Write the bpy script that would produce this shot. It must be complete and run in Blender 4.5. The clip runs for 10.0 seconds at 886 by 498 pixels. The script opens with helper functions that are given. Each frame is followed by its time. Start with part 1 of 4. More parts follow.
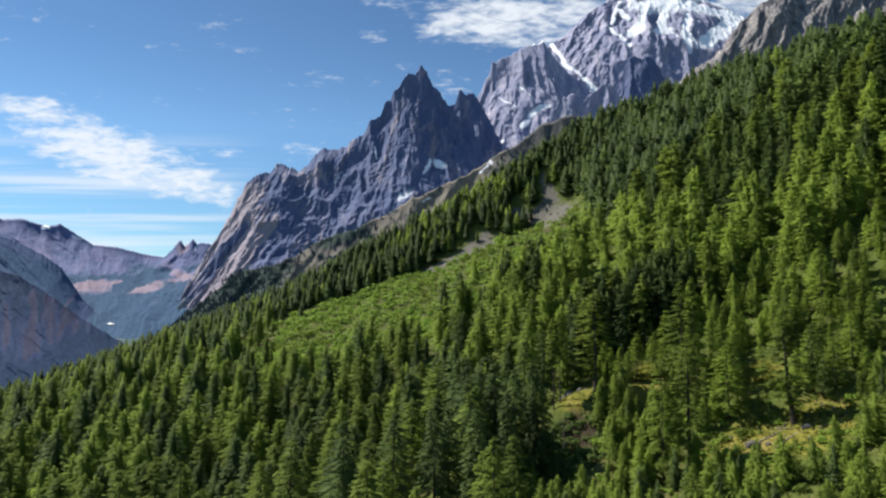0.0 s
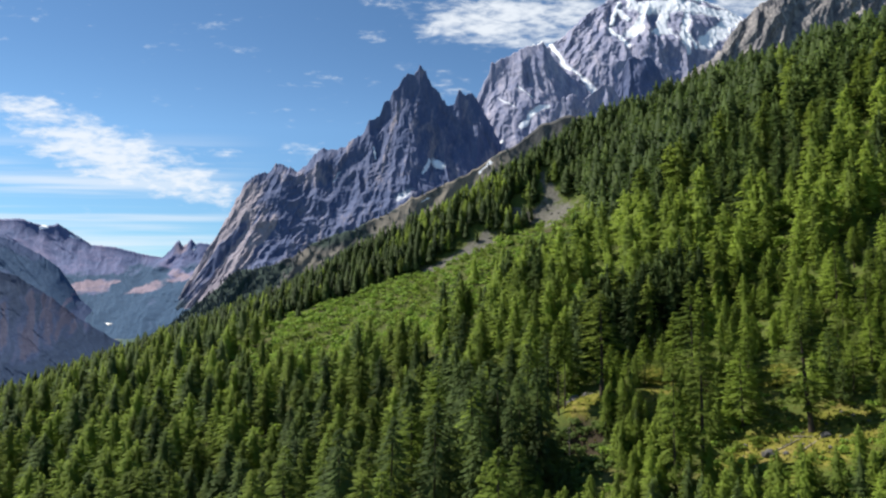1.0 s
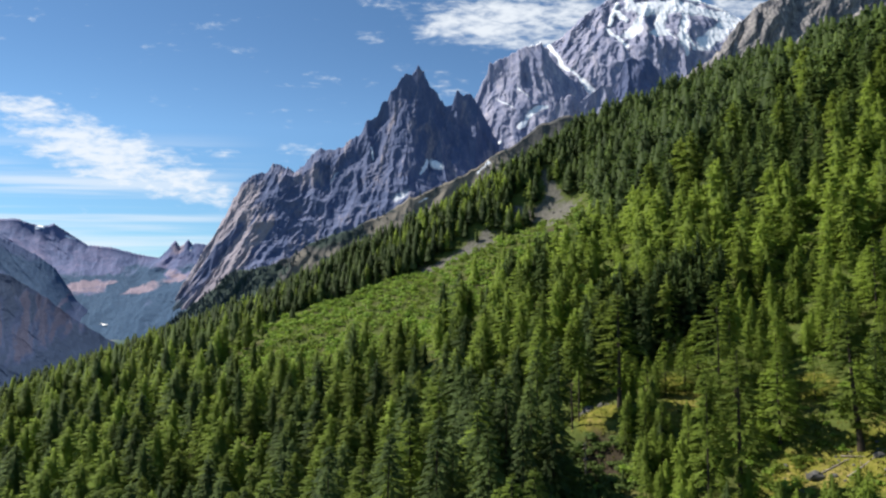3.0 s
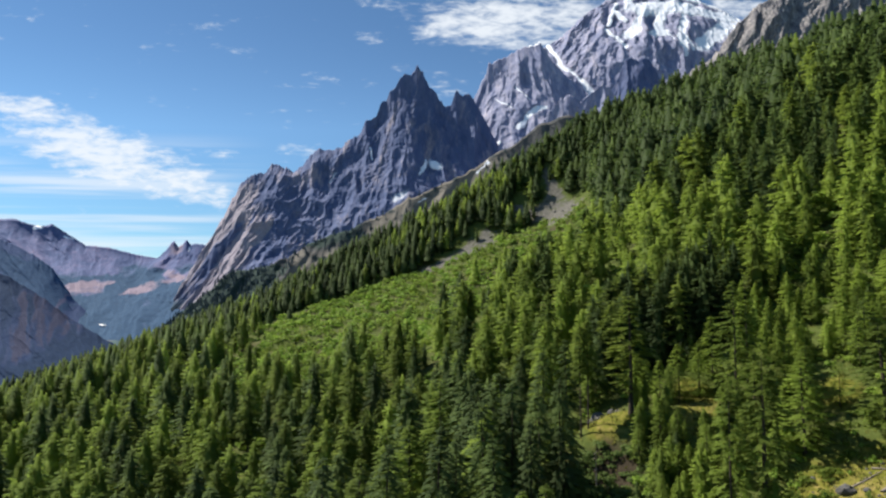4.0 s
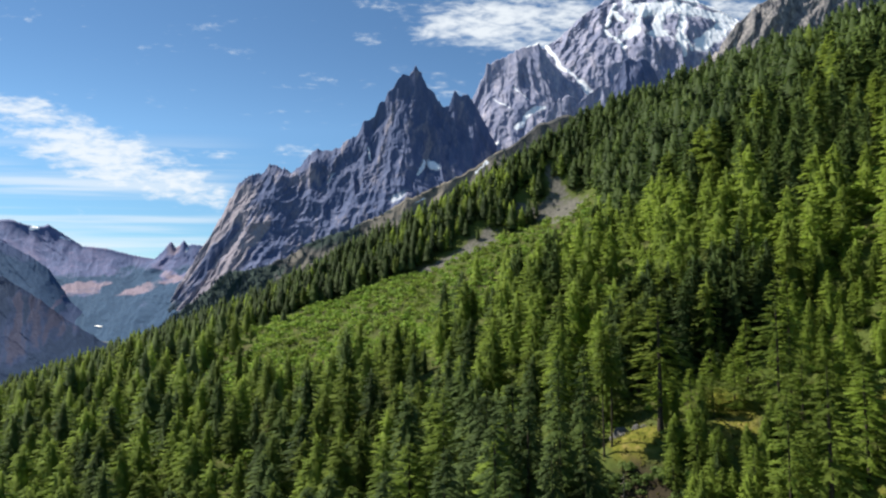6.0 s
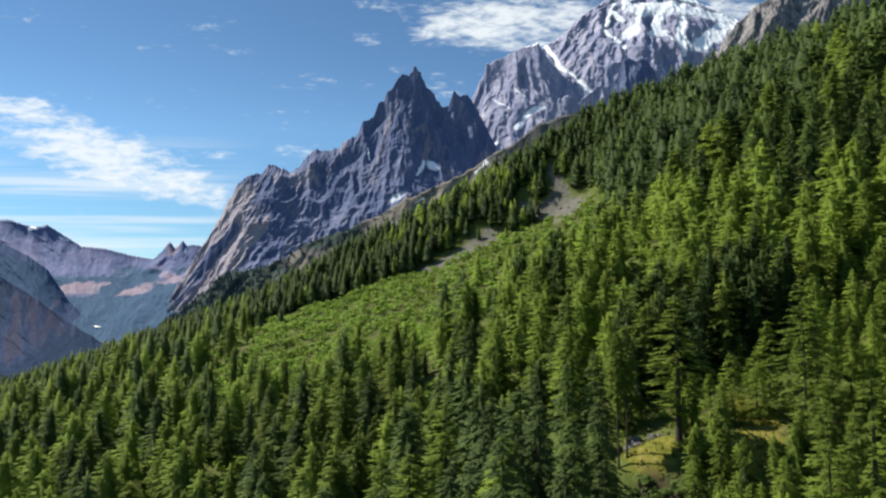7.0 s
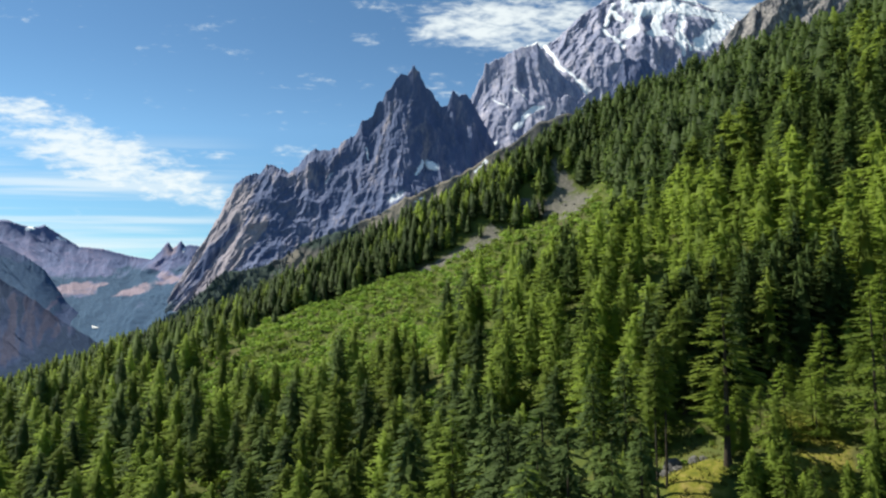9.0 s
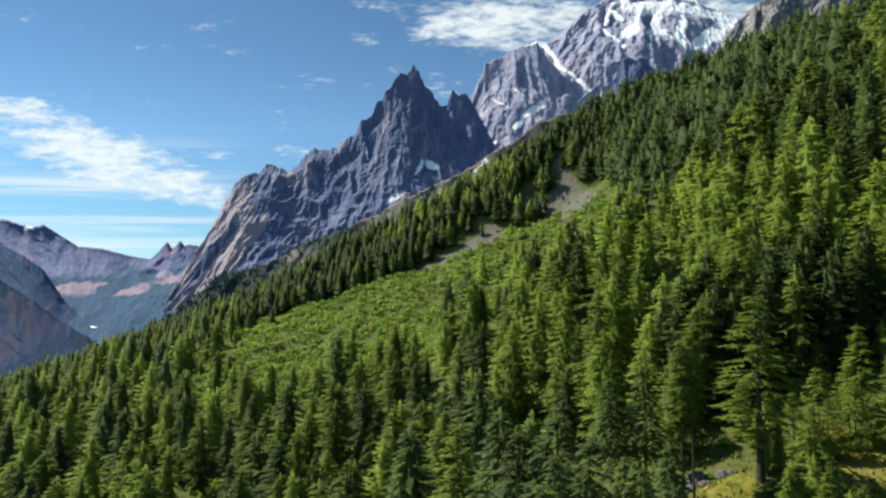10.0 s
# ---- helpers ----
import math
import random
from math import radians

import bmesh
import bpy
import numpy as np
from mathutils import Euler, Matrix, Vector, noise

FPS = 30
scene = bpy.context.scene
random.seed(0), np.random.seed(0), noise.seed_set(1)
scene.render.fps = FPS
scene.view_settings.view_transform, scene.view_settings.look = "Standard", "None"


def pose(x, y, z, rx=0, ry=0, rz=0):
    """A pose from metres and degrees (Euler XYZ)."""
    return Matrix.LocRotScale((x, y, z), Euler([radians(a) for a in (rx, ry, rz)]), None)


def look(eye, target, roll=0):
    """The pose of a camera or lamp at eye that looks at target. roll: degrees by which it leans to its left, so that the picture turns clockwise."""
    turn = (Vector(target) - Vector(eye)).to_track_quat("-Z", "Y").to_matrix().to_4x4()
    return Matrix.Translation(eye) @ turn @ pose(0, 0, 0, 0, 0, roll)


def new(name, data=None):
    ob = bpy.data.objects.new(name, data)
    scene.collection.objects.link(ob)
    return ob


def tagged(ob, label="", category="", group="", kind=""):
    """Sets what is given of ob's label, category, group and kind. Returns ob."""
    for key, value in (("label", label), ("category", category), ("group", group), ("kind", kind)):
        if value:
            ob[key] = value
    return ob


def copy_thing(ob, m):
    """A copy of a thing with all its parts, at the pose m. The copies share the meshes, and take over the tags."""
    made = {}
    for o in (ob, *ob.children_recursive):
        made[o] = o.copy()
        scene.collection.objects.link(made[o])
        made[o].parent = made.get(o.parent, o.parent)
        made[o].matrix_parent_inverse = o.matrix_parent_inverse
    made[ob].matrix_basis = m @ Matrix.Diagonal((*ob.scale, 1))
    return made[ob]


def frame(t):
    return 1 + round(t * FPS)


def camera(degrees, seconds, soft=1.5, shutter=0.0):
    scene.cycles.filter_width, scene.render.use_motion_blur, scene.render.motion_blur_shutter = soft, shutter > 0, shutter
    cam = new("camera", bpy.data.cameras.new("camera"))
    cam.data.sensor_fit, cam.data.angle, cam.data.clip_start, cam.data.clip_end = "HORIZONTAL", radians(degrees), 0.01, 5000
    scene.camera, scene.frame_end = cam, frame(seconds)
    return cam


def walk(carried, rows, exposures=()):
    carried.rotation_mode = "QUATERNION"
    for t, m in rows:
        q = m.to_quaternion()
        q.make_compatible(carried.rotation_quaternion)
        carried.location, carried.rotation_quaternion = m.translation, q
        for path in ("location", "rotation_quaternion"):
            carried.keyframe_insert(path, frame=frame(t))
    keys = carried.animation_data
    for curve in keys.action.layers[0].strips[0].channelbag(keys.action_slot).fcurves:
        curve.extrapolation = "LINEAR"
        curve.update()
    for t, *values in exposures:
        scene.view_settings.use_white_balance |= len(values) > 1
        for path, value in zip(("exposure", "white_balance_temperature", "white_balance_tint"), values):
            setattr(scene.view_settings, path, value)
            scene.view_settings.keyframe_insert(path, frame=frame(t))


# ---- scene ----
cam = camera(74.0, 10.0, soft=2.3)
EYE, TILT = 60.0, 4.4
# seconds, metres right, ahead and up, then yaw, pitch and roll, from the first pose
ROWS = [
    (0.0, -0.00, -0.04, 0.01, -0.002, -0.002, 0.006),
    (0.5, -0.16, 2.25, -0.11, -0.056, 0.016, -0.035),
    (1.0, -0.33, 4.67, -0.26, -0.112, 0.034, -0.069),
    (1.5, -0.51, 7.19, -0.43, -0.169, 0.054, -0.096),
    (2.0, -0.70, 9.81, -0.61, -0.226, 0.075, -0.117),
    (2.5, -0.89, 12.51, -0.82, -0.283, 0.096, -0.134),
    (4.0, -1.50, 20.96, -1.48, -0.442, 0.164, -0.159),
    (4.5, -1.71, 23.87, -1.71, -0.491, 0.186, -0.162),
    (5.0, -1.91, 26.81, -1.95, -0.537, 0.208, -0.163),
    (5.5, -2.12, 29.77, -2.18, -0.580, 0.229, -0.163),
    (7.0, -2.73, 38.78, -2.89, -0.690, 0.280, -0.155),
    (7.5, -2.94, 41.82, -3.13, -0.721, 0.292, -0.151),
    (8.0, -3.15, 44.88, -3.38, -0.749, 0.300, -0.147),
    (8.5, -3.37, 47.97, -3.63, -0.775, 0.304, -0.143),
    (9.0, -3.60, 51.09, -3.89, -0.800, 0.303, -0.138),
    (9.5, -3.83, 54.24, -4.16, -0.823, 0.296, -0.134),
    (10.0, -4.08, 57.44, -4.45, -0.845, 0.282, -0.128),
]
walk(cam, [(t, pose(0, 0, EYE, TILT, 0, 0) @ pose(x, y, z, 90 + pitch, roll, yaw)) for t, x, y, z, yaw, pitch, roll in ROWS],
     ((0.0, 0.77, 6500, 10), (5.5, 0.79, 6550, 9), (10.0, 0.84, 6720, 3)))

# ---- sky, sun, exposure ----
SUN_AZIMUTH, SUN_HEIGHT = radians(-66), radians(51)  # from ahead (+y), to the right positive


def link(tree, *pairs):
    for a, b in pairs:
        tree.links.new(a, b)


class Nodes:
    """Short forms for building a node tree."""

    def __init__(self, tree):
        self.tree = tree

    def add(self, kind):
        return self.tree.nodes.new(kind)

    def attribute(self, key):
        n = self.add("ShaderNodeAttribute")
        n.attribute_name = key
        return n.outputs["Fac"]

    def feed(self, socket, value):
        if isinstance(value, bpy.types.NodeSocket):
            self.tree.links.new(value, socket)
        elif value is not None:
            socket.default_value = value

    def math(self, op, a, b=None, c=None, clamp=False):
        n = self.add("ShaderNodeMath")
        n.operation, n.use_clamp = op, clamp
        for s, v in zip(n.inputs, (a, b, c)):
            self.feed(s, v)
        return n.outputs[0]

    def noise(self, vector, scale, detail=4.0, rough=0.55, kind="FBM", distort=0.0):
        n = self.add("ShaderNodeTexNoise")
        n.noise_type = kind
        self.feed(n.inputs["Vector"], vector)
        n.inputs["Scale"].default_value, n.inputs["Detail"].default_value = scale, detail
        n.inputs["Roughness"].default_value, n.inputs["Distortion"].default_value = rough, distort
        return n.outputs["Fac"]

    def ramp(self, fac, stops):
        n = self.add("ShaderNodeValToRGB")
        self.feed(n.inputs[0], fac)
        el = n.color_ramp.elements
        while len(el) < len(stops):
            el.new(0.5)
        for e, (p, c) in zip(el, stops):
            e.position, e.color = p, (*c, 1) if len(c) == 3 else c
        return n.outputs[0]

    def mix(self, fac, a, b):
        n = self.add("ShaderNodeMix")
        n.data_type = "RGBA"
        self.feed(n.inputs[0], fac)
        for s, v in ((n.inputs[6], a), (n.inputs[7], b)):
            self.feed(s, (*v, 1) if isinstance(v, tuple) else v)
        return n.outputs[2]

    def span(self, value, lo, hi, out_lo=0.0, out_hi=1.0):
        n = self.add("ShaderNodeMapRange")
        n.interpolation_type = "SMOOTHSTEP"
        for s, v in zip(n.inputs, (value, lo, hi, out_lo, out_hi)):
            self.feed(s, v)
        return n.outputs[0]

    def scaled(self, vector, sx, sy, sz, turn=(0, 0, 0), shift=(0, 0, 0)):
        n = self.add("ShaderNodeMapping")
        self.feed(n.inputs[0], vector)
        n.inputs["Scale"].default_value, n.inputs["Rotation"].default_value = (sx, sy, sz), turn
        n.inputs["Location"].default_value = shift
        return n.outputs[0]


def make_sky():
    world = bpy.data.worlds.new("sky")
    scene.world = world
    world.use_nodes = True
    tree = world.node_tree
    tree.nodes.clear()
    n = Nodes(tree)
    sky = n.add("ShaderNodeTexSky")
    sky.sky_type, sky.sun_disc, sky.sun_elevation, sky.sun_rotation = "NISHITA", False, SUN_HEIGHT, SUN_AZIMUTH
    sky.altitude, sky.air_density, sky.dust_density, sky.ozone_density = 1700, 1.0, 0.0, 4.0
    way = n.add("ShaderNodeSeparateXYZ")
    link(tree, (n.add("ShaderNodeTexCoord").outputs["Generated"], way.inputs[0]))
    x, y, z = way.outputs
    depth = n.math("ADD", n.math("ABSOLUTE", y), 0.12)
    u, v = n.math("DIVIDE", x, depth), n.math("DIVIDE", z, depth)
    flat = n.add("ShaderNodeCombineXYZ")
    link(tree, (u, flat.inputs[0]), (v, flat.inputs[1]))
    fluff = n.noise(n.scaled(flat.outputs[0], 7, 24, 1, (0, 0, radians(9))), 1.0, 8, 0.66, distort=0.4)
    puffs = n.noise(n.scaled(flat.outputs[0], 30, 84, 1, (0, 0, radians(9))), 1.0, 5, 0.62, distort=0.3)
    veil = n.noise(n.scaled(flat.outputs[0], 1.3, 34, 1, (0, 0, radians(6))), 1.0, 4, 0.5)

    def bank(cu, cv, ru, rv, lean):
        """How far a point of the sky lies inside a bank of cloud: 1 in its middle, 0 outside."""
        du, dv = n.math("SUBTRACT", u, cu), n.math("SUBTRACT", v, cv)
        dv = n.math("SUBTRACT", dv, n.math("MULTIPLY", du, lean))
        a, b = n.math("DIVIDE", du, ru), n.math("DIVIDE", dv, rv)
        r = n.math("ADD", n.math("MULTIPLY", a, a), n.math("MULTIPLY", b, b))
        return n.math("SUBTRACT", 1.0, r, clamp=True)

    cover = n.math("ADD", n.math("MULTIPLY", fluff, 1.25), n.math("MULTIPLY", puffs, 1.1))
    # banks of cloud: where they lie, how wide and high, their slope and how thick
    banks = ((-0.508, 0.214, 0.228, 0.065, -0.31, 0.42), (-0.609, 0.277, 0.099, 0.024, -0.10, 0.34), (-0.390, 0.172, 0.110, 0.043, -0.25, 0.46),
             (0.128, 0.429, 0.226, 0.062, 0.00, 0.40), (0.456, 0.438, 0.076, 0.040, 0.00, 0.34), (-0.102, 0.398, 0.039, 0.019, -0.10, 0.20),
             (-0.207, 0.221, 0.060, 0.028, 0.00, 0.19), (0.014, 0.314, 0.052, 0.035, 0.00, 0.23), (-0.182, 0.336, 0.061, 0.023, -0.10, 0.16),
             (-0.334, 0.400, 0.086, 0.035, -0.20, 0.17), (-0.336, 0.214, 0.038, 0.014, 0.00, 0.18), (-0.083, 0.452, 0.061, 0.014, 0.00, 0.26))
    total = None
    for b in banks:
        m = n.math("MULTIPLY", bank(*b[:5]), b[5])
        total = m if total is None else n.math("MAXIMUM", total, m)
    cloud = n.span(n.math("ADD", cover, n.math("MULTIPLY_ADD", total, 1.5, -0.10)), 1.24, 1.82)
    low = n.math("MULTIPLY", n.span(v, 0.25, 0.20), n.span(u, -0.24, -0.40))
    cloud = n.math("MAXIMUM", cloud, n.math("MULTIPLY", n.math("MULTIPLY", n.span(veil, 0.42, 0.62), low), 0.7))
    white = n.add("ShaderNodeBackground")
    white.inputs[0].default_value, white.inputs[1].default_value = (0.82, 0.87, 0.93, 1), 0.64
    blue = n.add("ShaderNodeBackground")
    tint = n.add("ShaderNodeMix")
    tint.data_type, tint.blend_type = "RGBA", "MULTIPLY"
    tint.inputs[0].default_value, tint.inputs[7].default_value = 1.0, (1.0, 1.18, 1.17, 1)
    haze = n.add("ShaderNodeMix")
    haze.data_type, haze.blend_type = "RGBA", "MULTIPLY"
    haze.inputs[0].default_value = 1.0
    link(tree, (sky.outputs[0], tint.inputs[6]), (tint.outputs[2], haze.inputs[6]), (n.ramp(n.span(v, 0.02, 0.46), ((0, (0.69, 0.76, 0.78)), (0.55, (0.98, 0.98, 0.97)), (1, (0.8, 0.82, 0.85)))), haze.inputs[7]), (haze.outputs[2], blue.inputs[0]))
    blue.inputs[1].default_value = SKY
    both, out = n.add("ShaderNodeMixShader"), n.add("ShaderNodeOutputWorld")
    link(tree, (n.math("MULTIPLY", cloud, 0.92), both.inputs[0]), (blue.outputs[0], both.inputs[1]), (white.outputs[0], both.inputs[2]), (both.outputs[0], out.inputs[0]))


SKY = 0.071
make_sky()
sun_data = bpy.data.lights.new("sun", "SUN")
sun_data.energy, sun_data.angle, sun_data.color = 4.3, radians(0.53), (1.0, 0.94, 0.84)
sun = new("sun", sun_data)
sun_way = Vector((math.sin(SUN_AZIMUTH) * math.cos(SUN_HEIGHT), math.cos(SUN_AZIMUTH) * math.cos(SUN_HEIGHT), math.sin(SUN_HEIGHT)))
sun.matrix_world = look(tuple(sun_way * 300), (0, 0, 0))


# ---- materials ----
def material(name):
    m = bpy.data.materials.new(name)
    m.use_nodes = True
    m.node_tree.nodes.clear()
    return m, Nodes(m.node_tree)


def finish(m, n, colour, rough=0.9, bump=None, strength=0.4, distance=0.1, through_light=0.0, gloss=0.2, open_share=0.0):
    """Closes a material: a rough surface, with light shining through it where it is thin.
    open_share: how much of it is gaps between needles."""
    b = n.add("ShaderNodeBsdfPrincipled")
    n.feed(b.inputs["Base Color"], colour if not isinstance(colour, tuple) else (*colour, 1))
    b.inputs["Roughness"].default_value, b.inputs["Specular IOR Level"].default_value = rough, gloss
    if bump is not None:
        k = n.add("ShaderNodeBump")
        k.inputs["Strength"].default_value, k.inputs["Distance"].default_value = strength, distance
        n.feed(k.inputs["Height"], bump)
        link(m.node_tree, (k.outputs[0], b.inputs["Normal"]))
    end, shader = n.add("ShaderNodeOutputMaterial"), b.outputs[0]
    if through_light:
        t, mix = n.add("ShaderNodeBsdfTranslucent"), n.add("ShaderNodeMixShader")
        n.feed(t.inputs[0], colour if not isinstance(colour, tuple) else (*colour, 1))
        mix.inputs[0].default_value = through_light
        link(m.node_tree, (shader, mix.inputs[1]), (t.outputs[0], mix.inputs[2]))
        shader = mix.outputs[0]
    if open_share:
        gaps, mix = n.add("ShaderNodeBsdfTransparent"), n.add("ShaderNodeMixShader")
        mix.inputs[0].default_value = open_share
        link(m.node_tree, (shader, mix.inputs[1]), (gaps.outputs[0], mix.inputs[2]))
        shader = mix.outputs[0]
    link(m.node_tree, (shader, end.inputs[0]))
    return m


def foliage(name, dark, mid, light, gleam=0.35, open_share=0.0):
    """Needles or leaves: every spray differs a little, every tree some more."""
    m, n = material(name)
    g = n.add("ShaderNodeNewGeometry")
    spray = g.outputs["Random Per Island"]
    stand = n.noise(g.outputs["Position"], 0.11, 2)
    tree = n.math("FRACT", n.math("ADD", n.add("ShaderNodeObjectInfo").outputs["Random"], n.attribute("own_tone")))
    f = n.math("ADD", n.math("MULTIPLY", spray, 0.18), n.math("MULTIPLY", n.span(stand, 0.3, 0.7), 0.34))
    f = n.math("ADD", f, n.math("MULTIPLY", tree, 0.48))
    return finish(m, n, n.ramp(f, ((0.1, dark), (0.5, mid), (0.92, light))), 0.75, through_light=gleam, gloss=0.25, open_share=open_share)


def bark(name, a, b):
    m, n = material(name)
    c = n.add("ShaderNodeTexCoord").outputs["Object"]
    f = n.noise(n.scaled(c, 9, 9, 1.6), 1.0, 5, 0.65)
    return finish(m, n, n.ramp(f, ((0.3, a), (0.7, b))), 0.95, f, 0.8, 0.06)


def rock(name, dark, mid, light, scale, bump, streak=2.5, veg=(0.06, 0.085, 0.05), gravel=(0.36, 0.31, 0.27)):
    """Bare rock, with snow, growth and gravel where the masks of the mesh put them."""
    m, n = material(name)
    c = n.add("ShaderNodeTexCoord").outputs["Object"]
    big = n.noise(n.scaled(c, streak, 1, 0.55, (0, radians(24), 0)), scale, 8, 0.62, distort=0.6)
    fine = n.noise(n.scaled(c, 2.2, 1, 0.8, (0, radians(-18), 0)), scale * 6, 6, 0.65)
    f = n.math("ADD", n.math("MULTIPLY", big, 0.62), n.math("MULTIPLY", fine, 0.38))
    vein = n.noise(n.scaled(c, 2.0, 1, 0.5, (0, radians(-12), 0)), scale * 2.6, 6, 0.7, distort=1.2)
    crack = n.span(n.math("ABSOLUTE", n.math("SUBTRACT", vein, 0.5)), 0.0, 0.05)
    edges = n.noise(n.scaled(c, 1.7, 1, 0.6, (0, radians(15), 0)), scale * 3, 9, 0.6, kind="RIDGED_MULTIFRACTAL")
    colour = n.ramp(n.math("ADD", f, n.math("MULTIPLY", n.math("SUBTRACT", edges, 0.6), 0.10)), ((0.36, dark), (0.5, mid), (0.64, light)))
    colour = n.mix(n.math("MULTIPLY", n.math("SUBTRACT", 1.0, crack), 0.4), colour, dark)

    def mask(key):
        edge = n.math("ADD", n.attribute(key), n.math("MULTIPLY", n.math("SUBTRACT", f, 0.5), 0.9))
        return n.span(edge, 0.32, 0.66)

    rough_green = n.mix(fine, tuple(0.6 * v for v in veg), tuple(1.4 * v for v in veg))
    colour = n.mix(mask("growth"), colour, rough_green)
    colour = n.mix(mask("gravel"), colour, n.mix(fine, tuple(0.75 * v for v in gravel), tuple(1.2 * v for v in gravel)))
    colour = n.mix(mask("snow"), colour, (0.86, 0.89, 0.94))
    return finish(m, n, colour, 0.92, n.math("ADD", f, n.math("MULTIPLY", edges, 0.35)), 1.0, bump, gloss=0.15)


def ground_material():
    m, n = material("hillside")
    g = n.add("ShaderNodeNewGeometry").outputs["Position"]
    tuft, patch, wide = n.noise(g, 1.4, 6, 0.65), n.noise(g, 0.16, 5, 0.6), n.noise(g, 0.03, 3)
    grass = n.mix(tuft, (0.035, 0.055, 0.014), (0.12, 0.145, 0.035))
    dry = n.mix(tuft, (0.06, 0.062, 0.022), (0.16, 0.15, 0.055))
    soil = n.mix(tuft, (0.035, 0.033, 0.018), (0.095, 0.085, 0.042))
    colour = n.mix(n.span(patch, 0.5, 0.72), grass, dry)
    colour = n.mix(n.span(wide, 0.5, 0.7), colour, soil)
    meadow = n.math("ADD", n.attribute("meadow"), n.math("MULTIPLY", n.math("SUBTRACT", patch, 0.5), 0.6))
    colour = n.mix(n.span(meadow, 0.25, 0.6), colour, n.ramp(n.math("ADD", n.math("MULTIPLY", tuft, 0.55), n.math("MULTIPLY", patch, 0.45)), ((0.36, (0.055, 0.07, 0.012)), (0.5, (0.15, 0.15, 0.024)), (0.68, (0.27, 0.21, 0.075)))))
    scree = n.attribute("scree")
    stones = n.noise(g, 0.9, 8, 0.75)
    edge = n.math("ADD", scree, n.math("MULTIPLY", n.math("SUBTRACT", n.math("ADD", n.math("MULTIPLY", patch, 0.6), n.math("MULTIPLY", stones, 0.4)), 0.56), 3.2))
    colour = n.mix(n.span(edge, 0.3, 0.75), colour, n.ramp(stones, ((0.3, (0.055, 0.052, 0.045)), (0.5, (0.12, 0.115, 0.10)), (0.72, (0.24, 0.225, 0.20)))))
    # dark soil of the bank, with the bank's shade mixed into its colour
    shaded_soil = n.math("ADD", n.attribute("shaded_soil"), n.math("MULTIPLY", n.math("SUBTRACT", patch, 0.5), 0.8))
    colour = n.mix(n.span(shaded_soil, 0.3, 0.7), colour, n.mix(tuft, (0.018, 0.015, 0.01), (0.07, 0.055, 0.036)))
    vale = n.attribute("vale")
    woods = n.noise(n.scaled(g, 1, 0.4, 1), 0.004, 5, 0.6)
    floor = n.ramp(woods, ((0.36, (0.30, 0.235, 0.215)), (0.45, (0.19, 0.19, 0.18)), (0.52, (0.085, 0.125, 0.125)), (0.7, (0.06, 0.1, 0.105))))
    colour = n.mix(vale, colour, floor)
    return finish(m, n, colour, 0.95, n.math("ADD", tuft, stones), 0.6, 0.25, gloss=0.1)


def snow_material():
    m, n = material("firm snow")
    c = n.add("ShaderNodeTexCoord").outputs["Object"]
    drift = n.noise(n.scaled(c, 1.6, 1, 0.6), 0.02, 6, 0.6)
    return finish(m, n, n.ramp(drift, ((0.3, (0.74, 0.79, 0.86)), (0.65, (0.88, 0.9, 0.94)))), 0.7, drift, 0.8, 6)


def water_material():
    m, n = material("glacial water")
    c = n.add("ShaderNodeTexCoord").outputs["Object"]
    ripple = n.noise(c, 0.05, 4, 0.6)
    return finish(m, n, n.ramp(ripple, ((0.3, (0.26, 0.3, 0.33)), (0.7, (0.42, 0.46, 0.48)))), 0.35, ripple, 0.3, 0.5, gloss=0.5)


WATER = water_material()
LARCH = foliage("larch needles", (0.133, 0.19, 0.034), (0.222, 0.302, 0.048), (0.325, 0.43, 0.068), 0.56, 0.24)
SPRUCE = foliage("spruce needles", (0.066, 0.1, 0.032), (0.107, 0.159, 0.044), (0.162, 0.229, 0.056), 0.48, 0.14)
# spruces of the spur, with the blue of distant haze in their needles
HAZE_SPRUCE = foliage("haze-blue spruce needles", (0.05, 0.078, 0.087), (0.073, 0.106, 0.116), (0.1, 0.136, 0.139), 0.3)
# darker than spruce: shade of hollow and upper wood put into the colour
SHADED_NEEDLES = foliage("shaded needles", (0.034, 0.058, 0.018), (0.057, 0.092, 0.024), (0.092, 0.136, 0.032), 0.42, 0.14)
PINE = foliage("pine needles", (0.101, 0.146, 0.028), (0.175, 0.236, 0.04), (0.266, 0.336, 0.059), 0.58, 0.18)
ALDER = foliage("alder leaves", (0.118, 0.206, 0.031), (0.201, 0.313, 0.045), (0.295, 0.407, 0.068), 0.45)
GRASS = foliage("dry grass", (0.106, 0.118, 0.026), (0.171, 0.177, 0.04), (0.236, 0.224, 0.059), 0.55)
BARK = bark("brown bark", (0.026, 0.02, 0.015), (0.09, 0.07, 0.054))
DEAD = bark("weathered wood", (0.12, 0.10, 0.085), (0.36, 0.31, 0.26))
GROUND = ground_material()
SNOW = snow_material()
STONE = rock("boulder stone", (0.07, 0.068, 0.065), (0.15, 0.145, 0.14), (0.25, 0.24, 0.225), 1.2, 0.08, 1.2)
# ridge and massif: the haze of distance is put into the granite's colours
ROCK_MAIN = rock("haze-blue granite", (0.084, 0.114, 0.216), (0.132, 0.156, 0.259), (0.232, 0.227, 0.302), 0.006, 8, veg=(0.049, 0.078, 0.106), gravel=(0.324, 0.289, 0.329))
ROCK_MASSIF = rock("haze-violet granite", (0.189, 0.211, 0.324), (0.346, 0.346, 0.454), (0.583, 0.529, 0.572), 0.006, 10)
